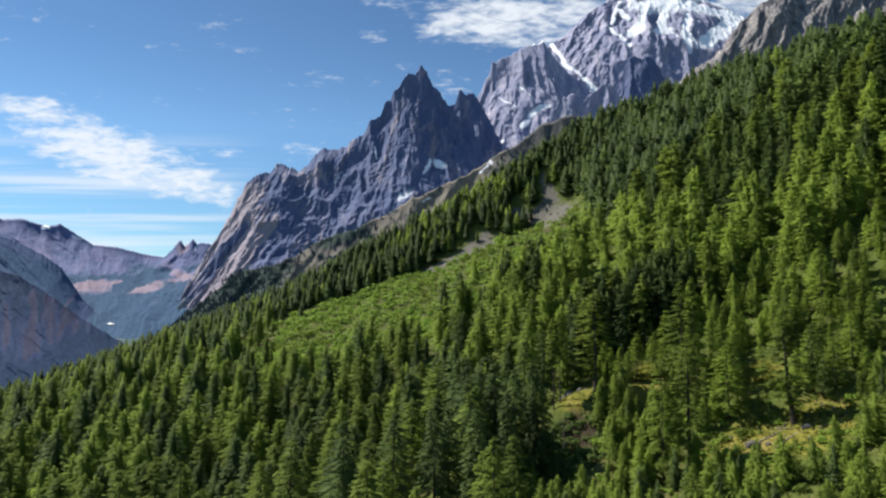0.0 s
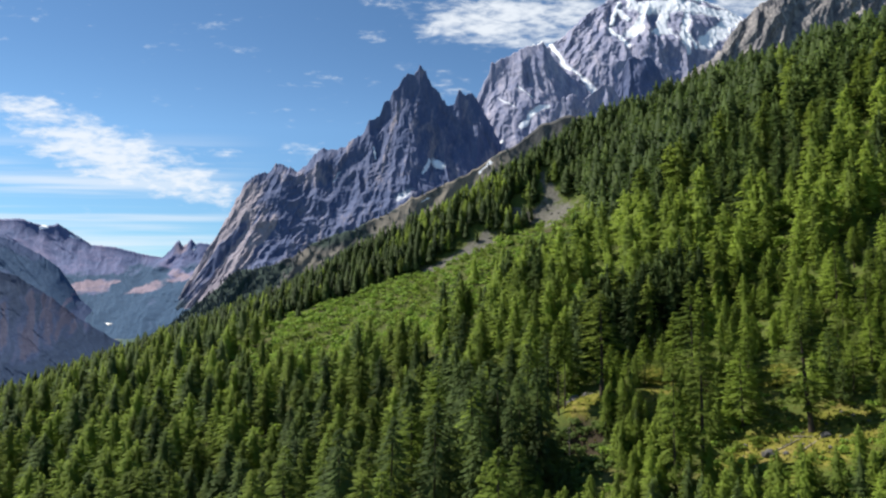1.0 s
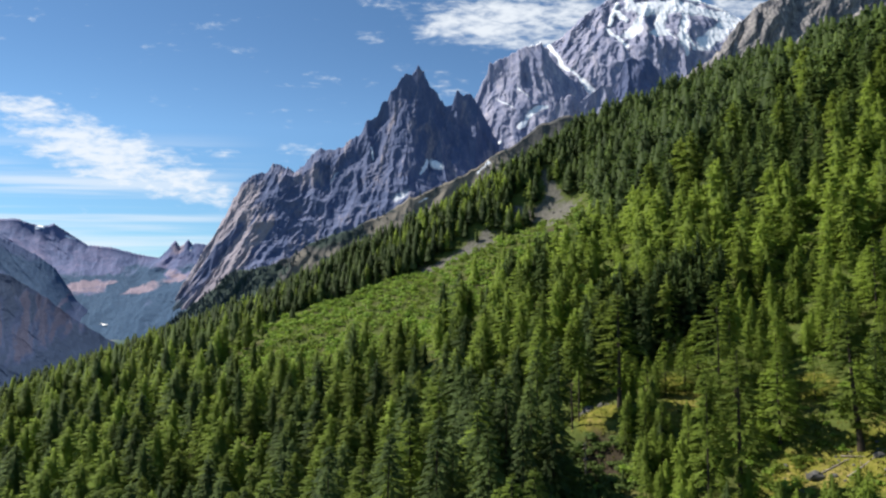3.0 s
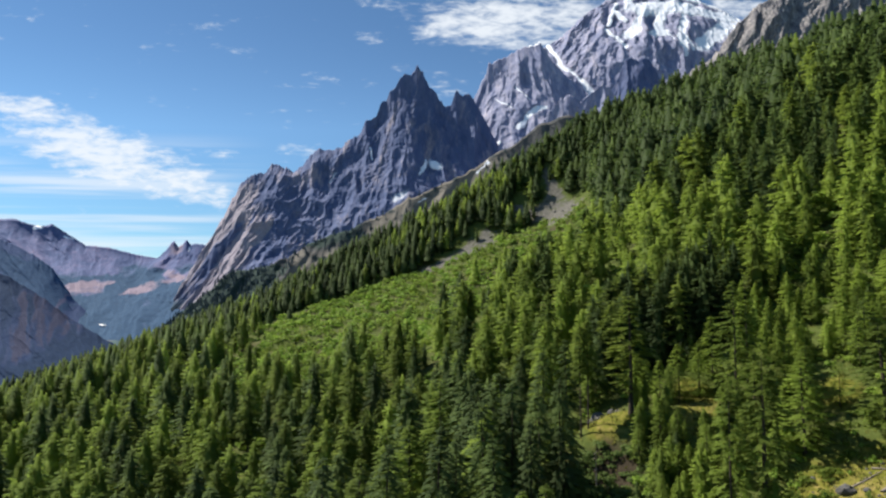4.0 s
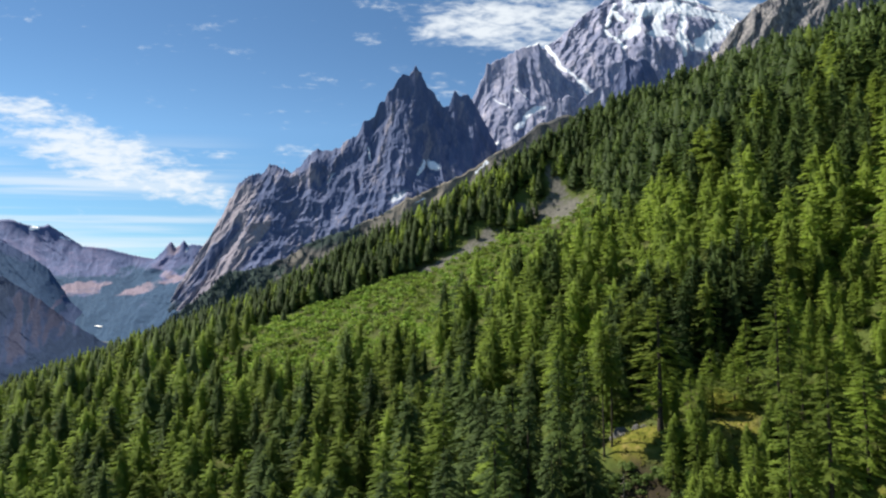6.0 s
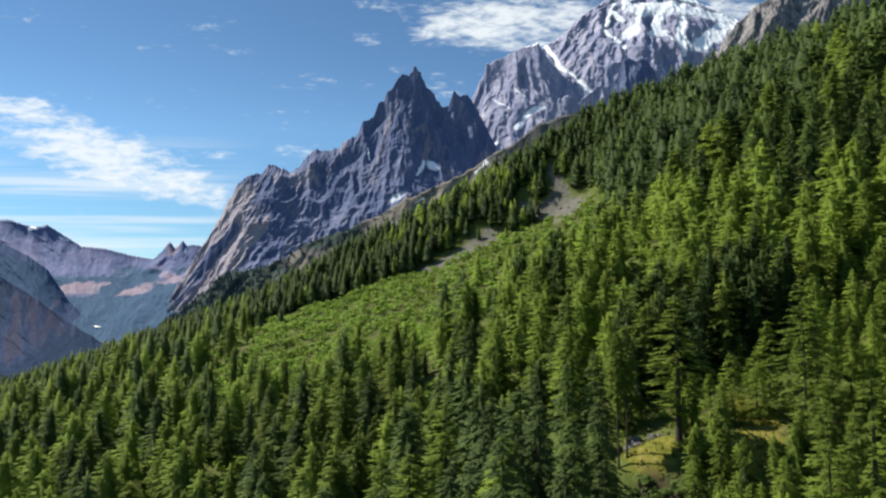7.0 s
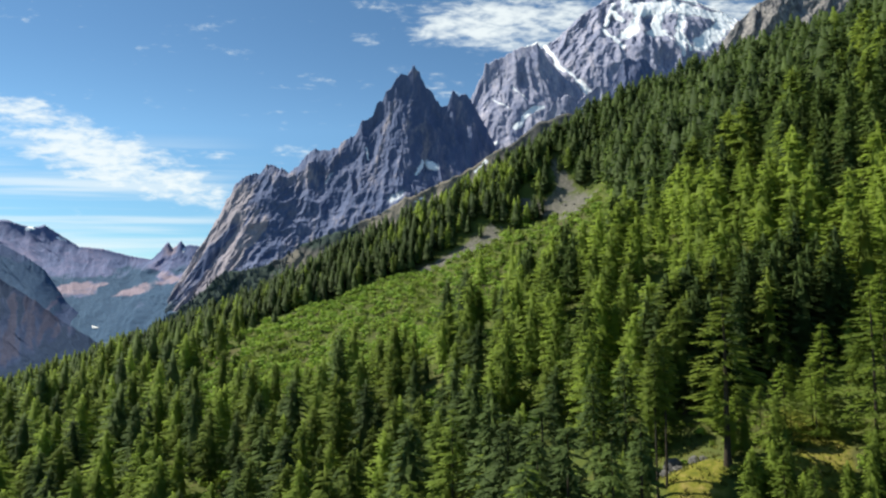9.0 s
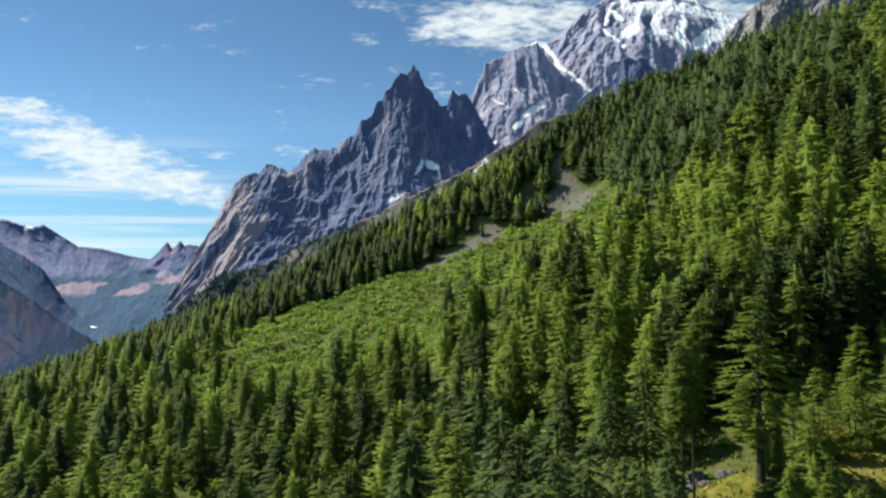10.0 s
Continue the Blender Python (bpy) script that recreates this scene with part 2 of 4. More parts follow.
ROCK_CRAG = rock("brown grey cliff", (0.103, 0.103, 0.117), (0.292, 0.27, 0.259), (0.605, 0.54, 0.491), 0.012, 8)
ROCK_SPUR = rock("grey talus", (0.049, 0.056, 0.06), (0.103, 0.1, 0.097), (0.216, 0.2, 0.178), 0.045, 4, 1.2, (0.037, 0.059, 0.05), (0.184, 0.167, 0.14))
# across the valley: blue haze is mixed into rock, wood and gravel colours
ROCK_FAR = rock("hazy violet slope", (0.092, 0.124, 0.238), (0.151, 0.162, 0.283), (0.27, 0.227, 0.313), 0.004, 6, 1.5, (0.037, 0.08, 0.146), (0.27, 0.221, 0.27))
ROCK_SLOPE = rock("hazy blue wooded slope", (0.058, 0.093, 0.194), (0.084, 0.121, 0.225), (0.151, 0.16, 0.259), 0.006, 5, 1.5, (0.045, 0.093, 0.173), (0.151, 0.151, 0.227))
# this flank's shade and haze are both put into its dark blue colours
ROCK_DARK = rock("shade and haze blue cliff", (0.02, 0.042, 0.105), (0.032, 0.056, 0.128), (0.058, 0.077, 0.148), 0.008, 5, 2.0, (0.014, 0.035, 0.082), (0.048, 0.054, 0.1))


# ---- noise and mesh helpers ----
def lattice(ix, iy, seed):
    h = (ix * 374761393 + iy * 668265263 + seed * 974634777) & 0xFFFFFFFF
    h = ((h ^ (h >> 13)) * 1274126177) & 0xFFFFFFFF
    return ((h ^ (h >> 16)) & 0xFFFF) / 65535.0


def value_noise(x, y, seed=0):
    fx, fy = np.floor(x), np.floor(y)
    ix, iy = fx.astype(np.int64), fy.astype(np.int64)
    a, b = x - fx, y - fy
    a, b = a * a * (3 - 2 * a), b * b * (3 - 2 * b)
    top = lattice(ix, iy, seed) * (1 - a) + lattice(ix + 1, iy, seed) * a
    low = lattice(ix, iy + 1, seed) * (1 - a) + lattice(ix + 1, iy + 1, seed) * a
    return top * (1 - b) + low * b


def fbm(x, y, octaves=5, seed=0, gain=0.5, ridged=False):
    """Fractal noise, about -0.5 to 0.5; ridged: sharp crests, 0 to 1."""
    total, amp, norm = 0.0, 1.0, 0.0
    for k in range(octaves):
        v = value_noise(x * 2 ** k + 17.3 * k, y * 2 ** k - 9.1 * k, seed + k)
        v = 1 - np.abs(2 * v - 1) if ridged else v - 0.5
        total, norm, amp = total + amp * v, norm + amp, amp * gain
    return total / norm


def mesh_from(name, verts, faces, materials, smooth=False, attributes=(), normals=None):
    """A mesh from arrays; faces all have the same number of corners."""
    verts, faces = np.asarray(verts, dtype=np.float32), np.asarray(faces, dtype=np.int32)
    me = bpy.data.meshes.new(name)
    k = faces.shape[1]
    me.vertices.add(len(verts))
    me.vertices.foreach_set("co", verts.ravel())
    me.loops.add(faces.size)
    me.loops.foreach_set("vertex_index", faces.ravel())
    me.polygons.add(len(faces))
    me.polygons.foreach_set("loop_start", np.arange(0, faces.size, k, dtype=np.int32))
    if smooth:
        me.polygons.foreach_set("use_smooth", np.ones(len(faces), dtype=bool))
    for key, values in attributes:
        me.attributes.new(key, "FLOAT", "POINT").data.foreach_set("value", np.asarray(values, dtype=np.float32).ravel())
    me.update(calc_edges=True)
    if normals is not None:
        me.polygons.foreach_set("use_smooth", np.ones(len(faces), dtype=bool))
        me.normals_split_custom_set_from_vertices(normals)
    for m in materials if isinstance(materials, (list, tuple)) else [materials]:
        me.materials.append(m)
    return me


def grid_faces(rows, cols):
    a = (np.arange(rows - 1)[:, None] * cols + np.arange(cols - 1)[None, :]).ravel()
    return np.stack([a, a + 1, a + cols + 1, a + cols], 1)


def part(name, mesh, parent, label=""):
    ob = new(name, mesh)
    ob.parent = parent
    return tagged(ob, label)


# ---- the ground ----
# Cross sections of the hillside: metres to the right, height
SECTION_NEAR = ((-600, -110), (-200, -22), (-100, 0), (-50, 8), (5, 25), (30, 29), (41, 31.5), (50, 34.5), (58, 39), (75, 45), (100, 58), (150, 85), (250, 118), (600, 190))
SECTION_MID = ((-600, -120), (-300, -50), (-200, -20), (-89, 5), (-50, 9), (-30, 14), (-8, 22), (11, 33), (25, 42), (45, 53), (68, 64), (100, 86), (150, 116), (250, 150), (600, 230))
SECTION_FAR = ((-900, -150), (-400, -45), (-300, -15), (-215, 13), (-114, 53), (-69, 77), (-9, 108), (32, 132), (81, 159), (137, 184), (178, 200), (250, 220), (294, 231), (420, 258), (900, 320))
BROW = 412.0  # where the hillside turns away
VALE = -260.0


def section(points, x):
    px, pz = np.array(points, dtype=float).T
    return sum(np.interp(x + d, px, pz) for d in (-12, -6, 0, 6, 12)) / 5


def ease(t):
    t = np.clip(t, 0, 1)
    return t * t * (3 - 2 * t)


def scree_at(x, y):
    """1 on the two tongues of scree, 0 off them."""
    def tongue(ax, ay, bx, by, ra, rb):
        t = np.clip(((x - ax) * (bx - ax) + (y - ay) * (by - ay)) / ((bx - ax) ** 2 + (by - ay) ** 2), 0, 1)
        return np.hypot(x - ax - t * (bx - ax), y - ay - t * (by - ay)) / (ra + (rb - ra) * t)

    low = tongue(-9, 370, 25, 375, 4, 8.5)
    neck = tongue(68, 399, 70, 384, 3, 5)
    fan = np.minimum(tongue(71, 384, 72, 362, 5, 10), tongue(46, 386, 66, 376, 4, 6.5))
    return np.clip(1.6 - np.minimum(np.minimum(low, neck), fan), 0, 1)


def hill(x, y):
    """Height of the ground."""
    x, y = np.asarray(x, dtype=float), np.asarray(y, dtype=float)
    near, mid, far = (section(s, x) for s in (SECTION_NEAR, SECTION_MID, SECTION_FAR))
    f = np.clip((y - 100) / 65, 0, 1)
    g = np.clip((y - 165) / (BROW - 165), 0, 1)
    z = (near * (1 - f) + mid * f) * (1 - g) + far * g + np.minimum(y - 100, 0) * 0.06
    z = z + 5 * np.exp(-((x - 31) ** 2 + (y - 121) ** 2) / 90)  # knoll with a pine on it
    z = z + 2.3 * np.exp(-((x - 25) ** 2 + (y - 124) ** 2) / 36) + 2.0 * np.exp(-((x - 42) ** 2 + (y - 124) ** 2) / 60)
    z = z + 1.6 * np.exp(-((x - 22.8) ** 2 + (y - 121.8) ** 2) / 20) - 1.5 * np.exp(-((x - 24) ** 2 + (y - 113) ** 2) / 30)  # the edge of the bank, and its foot
    hollow = np.interp(x, (-150, -66, 0, 60, 100, 160, 220), (0, 10, 20, 30, 20, 6, 0))  # open dip below the scree
    z = z - hollow * ease((y - 190) / 110) * (1 - ease((y - 370) / 42))
    z = z + 3.5 * fbm(x / 26, y / 26, 4, 5) + 1.2 * fbm(x / 5, y / 5, 3, 9)
    past = np.maximum(y - BROW, 0)
    z = z - 0.75 * past * past / (past + 25)
    floor = VALE + 25 * fbm(x / 700, y / 700, 4, 21) + np.maximum(y - 2300, 0) * 0.09
    return np.maximum(z, floor)


GLADE = lambda x, y: np.exp(-(((x - 55) / 14) ** 2 + ((y - 96) / 9) ** 2))  # open ground round the fallen logs
STRIP = lambda x, y: np.maximum(np.maximum(1.3 - np.hypot((x - 40.5) / 4.5, (y - 119.5) / 4.5), 1.35 - np.hypot((x - 45) / 3.4, (y - 129.5) / 8.0)), 1.3 - np.hypot((x - 61.5) / 4.2, (y - 115.5) / 5.0))  # dry grass running up through the young larches
KNOLL = lambda x, y: np.clip(np.maximum(1.5 - np.hypot((x - 27.3) / 3.8, (y - 122.5) / 3.6), STRIP(x, y)), 0, 1)  # open grass beside the lone pine


def build_ground():
    far = np.concatenate([np.linspace(-400, 30, 24), np.linspace(34, 440, 210), 440 + 4600 * np.linspace(0.012, 1.15, 70) ** 1.8])
    side = np.linspace(-1, 1, 281)
    y = np.repeat(far[:, None], len(side), 1)
    x = side * (np.maximum(y, 0) * 0.95 + 130) + 0 * y
    z = hill(x, y)
    scree = scree_at(x, y)
    meadow = np.maximum(np.maximum(GLADE(x, y), KNOLL(x, y)), np.clip((x - 16) / 8, 0, 1) * np.clip((150 - y) / 25, 0, 1) * 0.2) * (y > 40)
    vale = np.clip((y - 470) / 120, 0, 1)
    # the bank below the knoll, coloured dark for its shade
    shaded_soil = np.clip(1.2 - 0.8 * np.hypot((x - 24) / 8, (y - 114.2) / 5.5), 0, 1)
    verts = np.stack([x, y, z], -1).reshape(-1, 3)
    me = mesh_from("ground", verts, grid_faces(len(far), len(side)), GROUND, True, (("scree", scree), ("vale", vale), ("meadow", meadow), ("shaded_soil", shaded_soil)))
    return tagged(new("ground", me), "steep grassy mountainside with grey scree above a gravel valley floor", "ground", kind="structure")


build_ground()


# ---- the mountains ----
def snow_patches(white, least=10, most=40):
    """The separate patches of a map of snow, largest first, each as the numbers of its cells."""
    rows, cols = white.shape
    todo, found = set(np.flatnonzero(white).tolist()), []
    while todo:
        edge, patch = [todo.pop()], []
        while edge:
            k = edge.pop()
            patch.append(k)
            c = k % cols
            for j in (k - cols, k + cols, k - 1 if c else -1, k + 1 if c < cols - 1 else -1):
                if j in todo:
                    todo.remove(j)
                    edge.append(j)
        if len(patch) >= least:
            found.append(np.array(sorted(patch)))
    return sorted(found, key=len, reverse=True)[:most]


def crags(u, z, seed, spacing, lean, sizes=5):
    """How far the rock stands out from its face: ribs that split into smaller ribs and edges, with gullies between them.
    lean: metres that a rib goes to the left for each metre down."""
    total = 0.0
    for k in range(sizes):
        wide = spacing * 0.47 ** k
        tall = wide * (4.2, 3.2, 2.5, 2.0, 1.6, 1.4)[k]
        bend = 1.3 * wide * fbm(u / (1.7 * wide), z / (2.4 * wide), 3, seed + 40 + k)
        rib = 1 - np.abs(2 * value_noise((u - lean * z + bend) / wide, (z + 0.35 * u + bend) / tall, seed + k) - 1)
        total = total + wide * (0.75, 0.85, 1.0, 1.15, 1.25, 1.2)[k] * (rib - 0.62)
    return total


def mountain(name, label, mat, crest, depth, base, run, cols, rows, masks, jag=1.0, back=0.5, seed=3, hollow=0.86, spacing=300, deep=0.5, lean=(0.0, 0.0), narrow=0.0, edge=20, sizes=6, swing=0.0, pivot=0.0):
    """A range with a jagged crest (metres right, height) at a depth; its face falls towards the valley with ribs and gullies.
    run: how far the face reaches out; spacing, deep: of the largest ribs; lean: how the ribs slant at the first and the last
    end of the range; narrow: how far the face draws in towards its foot; swing: how far the range recedes, for each metre to the
    right of the pivot."""
    cx, cz = np.array(crest, dtype=float).T
    u = np.linspace(cx[0], cx[-1], cols)
    top = np.interp(u, cx, cz)
    top = top + jag * (22 * fbm(u / 90, 0 * u, 4, seed) + 34 * (fbm(u / 34, 0 * u + 4, 3, seed + 5, 0.6, True) - 0.5))
    v = np.concatenate([-np.linspace(1, 0.02, rows // 6) ** 1.3, np.linspace(0, 1, rows) ** 1.15])
    U, V = np.meshgrid(u, v)
    front = np.maximum(V, 0)
    fall = np.where(V > 0, front ** hollow, np.abs(V) ** 0.8)
    width = max(3, cols // 14)
    padded = np.pad(np.interp(u, cx, cz), width, mode="edge")
    calm = np.convolve(padded, np.ones(2 * width + 1) / (2 * width + 1), mode="valid")
    near_crest = np.exp(-np.abs(V) * np.maximum(9, run / 70))  # the notches of the crest do not run down the face
    top2 = top[None, :] * near_crest + calm[None, :] * (1 - near_crest)
    z = top2 - (top2 - base) * fall
    y = depth - run * np.where(V > 0, front, V * back)
    grow = np.minimum(np.abs(V) * edge, 1)
    slant = lean[0] + (lean[1] - lean[0]) * (U - u[0]) / (u[-1] - u[0])
    down = -front * math.hypot(run, top.mean() - base)  # along the slope
    stand_out = crags(U, down, seed + 11, spacing, slant, sizes)
    ribs = np.clip(0.62 + crags(U, down, seed + 90, 0.22 * spacing, slant, 3) / (0.32 * spacing), 0, 1)
    wx, wz = U * (1 - narrow * front * run / depth) + 34 * fbm(U / 50, z / 50, 4, seed + 71), z + 34 * fbm(U / 50 + 9, z / 50, 4, seed + 73)
    values = masks(wx, y, wz, fall, ribs)
    grow = grow * (1 - 0.7 * np.clip(1.5 * values.get("snow", 0 * U) - 0.2, 0, 1))  # snow fills the gullies
    y = y - grow * deep * stand_out
    z = z + grow * 0.12 * deep * stand_out * (1 - np.clip(fall, 0, 1) * 0.6)
    x = U + grow * 0.08 * spacing * fbm(U / 110, z / 130, 4, seed + 23)
    x = x * (1 - narrow * front * run / depth)
    far = 1 + swing * (U - pivot) / depth
    x, y, z = x * far, y * far, 58 + (z - 58) * far
    attributes = [(k, values.get(k, np.zeros_like(x))) for k in ("snow", "growth", "gravel")]
    verts = np.stack([x, y, z], -1).reshape(-1, 3)
    cells = grid_faces(len(v), cols)
    ob = tagged(new(name, mesh_from(name, verts, cells, mat, False, attributes)), label, "mountain")
    white = values.get("snow", np.zeros_like(x)).ravel()[cells].mean(1) > 0.62
    for patch in snow_patches(white.reshape(len(v) - 1, cols - 1)):  # firm snow lies on the rock as a layer of its own
        used, corners = np.unique(cells[patch], return_inverse=True)
        part("snowfield", mesh_from(name + " snow", verts[used] + (0, -2.5, 3.0), corners.reshape(-1, 4), SNOW, True), ob, "white sunlit snowfield")
    return ob


def blob(x, z, cx, cz, rx, rz, lean=0.0):
    d = ((x - cx) / rx) ** 2 + ((z - cz - lean * (x - cx)) / rz) ** 2
    return np.clip(1.1 - 0.6 * d, 0, 1)


def streak(x, z, ax, az, bx, bz, wide):
    t = np.clip(((x - ax) * (bx - ax) + (z - az) * (bz - az)) / ((bx - ax) ** 2 + (bz - az) ** 2), 0, 1)
    d = np.hypot(x - ax - t * (bx - ax), z - az - t * (bz - az))
    return np.clip(1.1 - 0.6 * (d / wide) ** 2, 0, 1)


def most(*layers):
    total = layers[0]
    for one in layers[1:]:
        total = np.maximum(total, one)
    return total


def main_masks(x, y, z, fall, ribs):
    snow = most(streak(x, z, -115, 860, -92, 955, 11) * 0.8, blob(x, z, -20, 930, 55, 40, -0.35) * 0.75, blob(x, z, -245, 692, 80, 40, 0.45) * 0.55)
    snow = most(snow, streak(x, z, -470, 1080, -455, 990, 9) * 0.6, streak(x, z, -700, 900, -735, 820, 9) * 0.5)
    flank = np.clip((x + 800) / -400, 0, 1) * np.clip((950 - z) / 250, 0, 1)
    # sunlit ribs of the left flank, painted as streaks of the gravel colour
    pale = flank * (2.4 * fbm((x - 0.62 * z) / 120, (z + 0.62 * x) / 800, 4, 5, 0.5, True) - 0.85)
    warm = 1.6 * fbm((x - 0.2 * z) / 130, (z + 0.2 * x) / 500, 4, 6, 0.55, True) - 0.75
    return {"snow": snow, "gravel": most(pale, 0.8 * warm), "growth": np.clip((150 - z) / 250, 0, 1)}


def shoulder_masks(x, y, z, fall, ribs):
    snow = most(streak(x, z, 560, 1235, 640, 1345, 20), blob(x, z, 690, 1385, 70, 24, 0.3) * (1.3 - 0.7 * ribs), streak(x, z, 640, 1350, 760, 1405, 16), blob(x, z, 728, 1972, 45, 16, 0.3))
    snow = most(snow, streak(x, z, 300, 1035, 420, 1130, 15) * 0.85, streak(x, z, 560, 1600, 640, 1480, 9) * 0.6, streak(x, z, 420, 1500, 520, 1400, 9) * 0.55)
    return {"snow": snow}


def massif_masks(x, y, z, fall, ribs):
    x, z = x + 72, z + 85
    dome = most(blob(x, z, 1880, 2470, 340, 85), streak(x, z, 2050, 2430, 2460, 2395, 62), streak(x, z, 1620, 2540, 1680, 2380, 40))
    crest = most(streak(x, z, 1640, 2640, 1900, 2680, 60), streak(x, z, 1900, 2680, 2250, 2600, 62), streak(x, z, 2250, 2600, 2510, 2470, 55))
    hanging = most(streak(x, z, 1700, 2400, 1575, 2200, 38), blob(x, z, 1566, 2180, 82, 46, 0.2), streak(x, z, 1850, 2410, 1785, 2220, 38), blob(x, z, 1778, 2185, 92, 42, 0.2))
    right = most(streak(x, z, 2085, 2070, 2390, 2320, 66), blob(x, z, 2240, 2170, 110, 70, 0.6), streak(x, z, 1942, 1985, 1932, 2150, 26), streak(x, z, 1932, 2150, 2010, 2360, 30), streak(x, z, 2010, 2030, 1960, 2140, 20))
    lines = most(streak(x, z, 1391, 2240, 1500, 2050, 20), streak(x, z, 1521, 2540, 1430, 2300, 15), streak(x, z, 1500, 2450, 1560, 2330, 20), streak(x, z, 1840, 2170, 1900, 2050, 15))
    couloir = most(streak(x, z, 955, 2225, 1018, 1915, 15), streak(x, z, 1018, 1915, 1135, 1762, 18), streak(x, z, 1135, 1762, 1205, 1640, 24))
    bare = most(blob(x, z, 1705, 2290, 42, 60, 0.2), blob(x, z, 2060, 2250, 44, 60, 0.3), blob(x, z, 1900, 2280, 22, 50, -0.4) * 0.7)
    snow = most(most(dome, hanging, right, lines) * (1 - 0.8 * bare) * (1.45 - 0.85 * ribs), crest)
    return {"snow": most(snow, couloir)}


def plain_masks(x, y, z, fall, ribs):
    return {}


def crag_masks(x, y, z, fall, ribs):
    return {"growth": np.clip(0.5 - (z - 900) / 900, 0, 1) * 0.42}


def spur_masks(x, y, z, fall, ribs):
    wood = np.clip((-425 - x) / 40, 0, 1) + np.clip(3.2 * fbm(x / 45, z / 22, 4, 14) - 0.25, 0, 0.9) + 0.9 * np.clip(1.4 - np.abs(x + 280) / 75, 0, 1) * np.clip(1.2 - fall * 9, 0, 1)
    return {"growth": np.clip(wood, 0, 1), "gravel": 0.62 * np.clip((x + 425) / 40, 0, 1) * np.clip((230 - x) / 60, 0, 1) * (1 - np.clip(wood, 0, 1)),
            "snow": 0.7 * blob(x, z, -40, 322, 14, 4, 0.4) + 0.7 * streak(x, z, 100, 386, 140, 425, 4)}


def far_masks(x, y, z, fall, ribs):
    snow = most(blob(x, z, -3290, 612, 45, 20), blob(x, z, -2030, 440, 10, 34) * 0.7, streak(x, z, -3060, 545, -2990, 500, 8) * 0.6)
    fans = most(blob(x, z, -2450, 110, 150, 62), streak(x, z, -2180, 100, -1930, 180, 50), streak(x, z, -2090, 235, -1960, 200, 34))
    fans = fans * np.clip(0.85 + 1.4 * fbm(x / 90, z / 45, 4, 8), 0, 1.2)
    island = most(blob(x, z, -2290, 135, 80, 34, 0.2), blob(x, z, -2215, 185, 70, 26, 0.25))
    wood = most(np.clip((360 - z) / 200, 0, 1.1) * (0.6 + 0.5 * ribs), 1.3 * island)
    meadow = np.clip(2.2 * fbm(x / 300, z / 160, 3, 31) + 0.1, 0, 0.8) * np.clip((z - 250) / 150, 0, 1)
    return {"snow": snow, "growth": np.clip(wood - 0.9 * fans * (1 - island) + 1.3 * fbm(x / 240, z / 110, 4, 12), 0, 1), "gravel": most(0.8 * fans * (1 - island), 0.5 * blob(x, z, -2140, 440, 90, 80), 0.45 * meadow)}


def slope_masks(x, y, z, fall, ribs):
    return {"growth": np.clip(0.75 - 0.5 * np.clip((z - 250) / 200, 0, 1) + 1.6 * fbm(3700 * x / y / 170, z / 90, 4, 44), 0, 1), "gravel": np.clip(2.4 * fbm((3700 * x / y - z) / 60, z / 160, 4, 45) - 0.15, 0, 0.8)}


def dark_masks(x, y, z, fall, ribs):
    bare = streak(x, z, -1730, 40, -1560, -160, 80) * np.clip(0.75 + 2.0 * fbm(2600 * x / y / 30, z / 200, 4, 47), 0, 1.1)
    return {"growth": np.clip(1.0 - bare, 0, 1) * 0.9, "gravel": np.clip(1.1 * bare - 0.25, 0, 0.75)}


MAIN = ((-2087, -248), (-1895, -151), (-1768, 143), (-1580, 439), (-1505, 598), (-1384, 839), (-1313, 892), (-1214, 920), (-1164, 977), (-1095, 961),
        (-1055, 953), (-1023, 924), (-955, 969), (-897, 1042), (-837, 1091), (-777, 1070), (-697, 1091), (-618, 1164), (-558, 1185), (-519, 1287),
        (-483, 1299), (-451, 1328), (-411, 1431), (-379, 1439), (-351, 1497), (-311, 1522), (-275, 1613), (-239, 1642), (-202, 1621), (-154, 1692),
        (-117, 1646), (-85, 1555), (-20, 1501), (8, 1431), (52, 1398), (89, 1414), (121, 1518), (161, 1472), (206, 1501), (246, 1439), (314, 1328),
        (425, 1103), (582, 779))
SHOULDER = ((-17, 994), (153, 1318), (231, 1471), (274, 1567), (326, 1690), (361, 1743), (374, 1822), (396, 1814), (456, 1849), (521, 1862),
            (594, 1924), (694, 1955), (768, 1982), (822, 1889), (928, 1756), (1055, 1646), (1160, 1550), (1263, 1362), (1383, 1037))
MASSIF = ((448, 1648), (638, 1888), (780, 2057), (899, 2130), (970, 2159), (1066, 2251), (1162, 2349), (1258, 2432), (1353, 2481), (1426, 2559),
          (1522, 2589), (1591, 2520), (1663, 2549), (1782, 2589), (1971, 2569), (2159, 2520), (2299, 2461), (2438, 2383), (2668, 2227), (3127, 1984))
BUTTRESS = ((977, 1130), (1065, 1286), (1156, 1423), (1208, 1521), (1241, 1608), (1269, 1664), (1312, 1692), (1350, 1660), (1397, 1676), (1434, 1648), (1471, 1593), (1508, 1513), (1560, 1474), (1635, 1415), (1746, 1266))
STEP = ((276, 671), (471, 893), (569, 1015), (652, 1137), (701, 1177), (750, 1197), (798, 1163), (857, 1203), (897, 1230), (937, 1270), (979, 1257),
        (1026, 1180), (1152, 1048), (1276, 867))
CRAG = ((824, 808), (924, 896), (1025, 972), (1126, 1053), (1215, 1124), (1275, 1205), (1328, 1272), (1371, 1308), (1410, 1347), (1474, 1386), (1539, 1432),
        (1668, 1516), (1795, 1563), (1971, 1647), (2309, 1747))
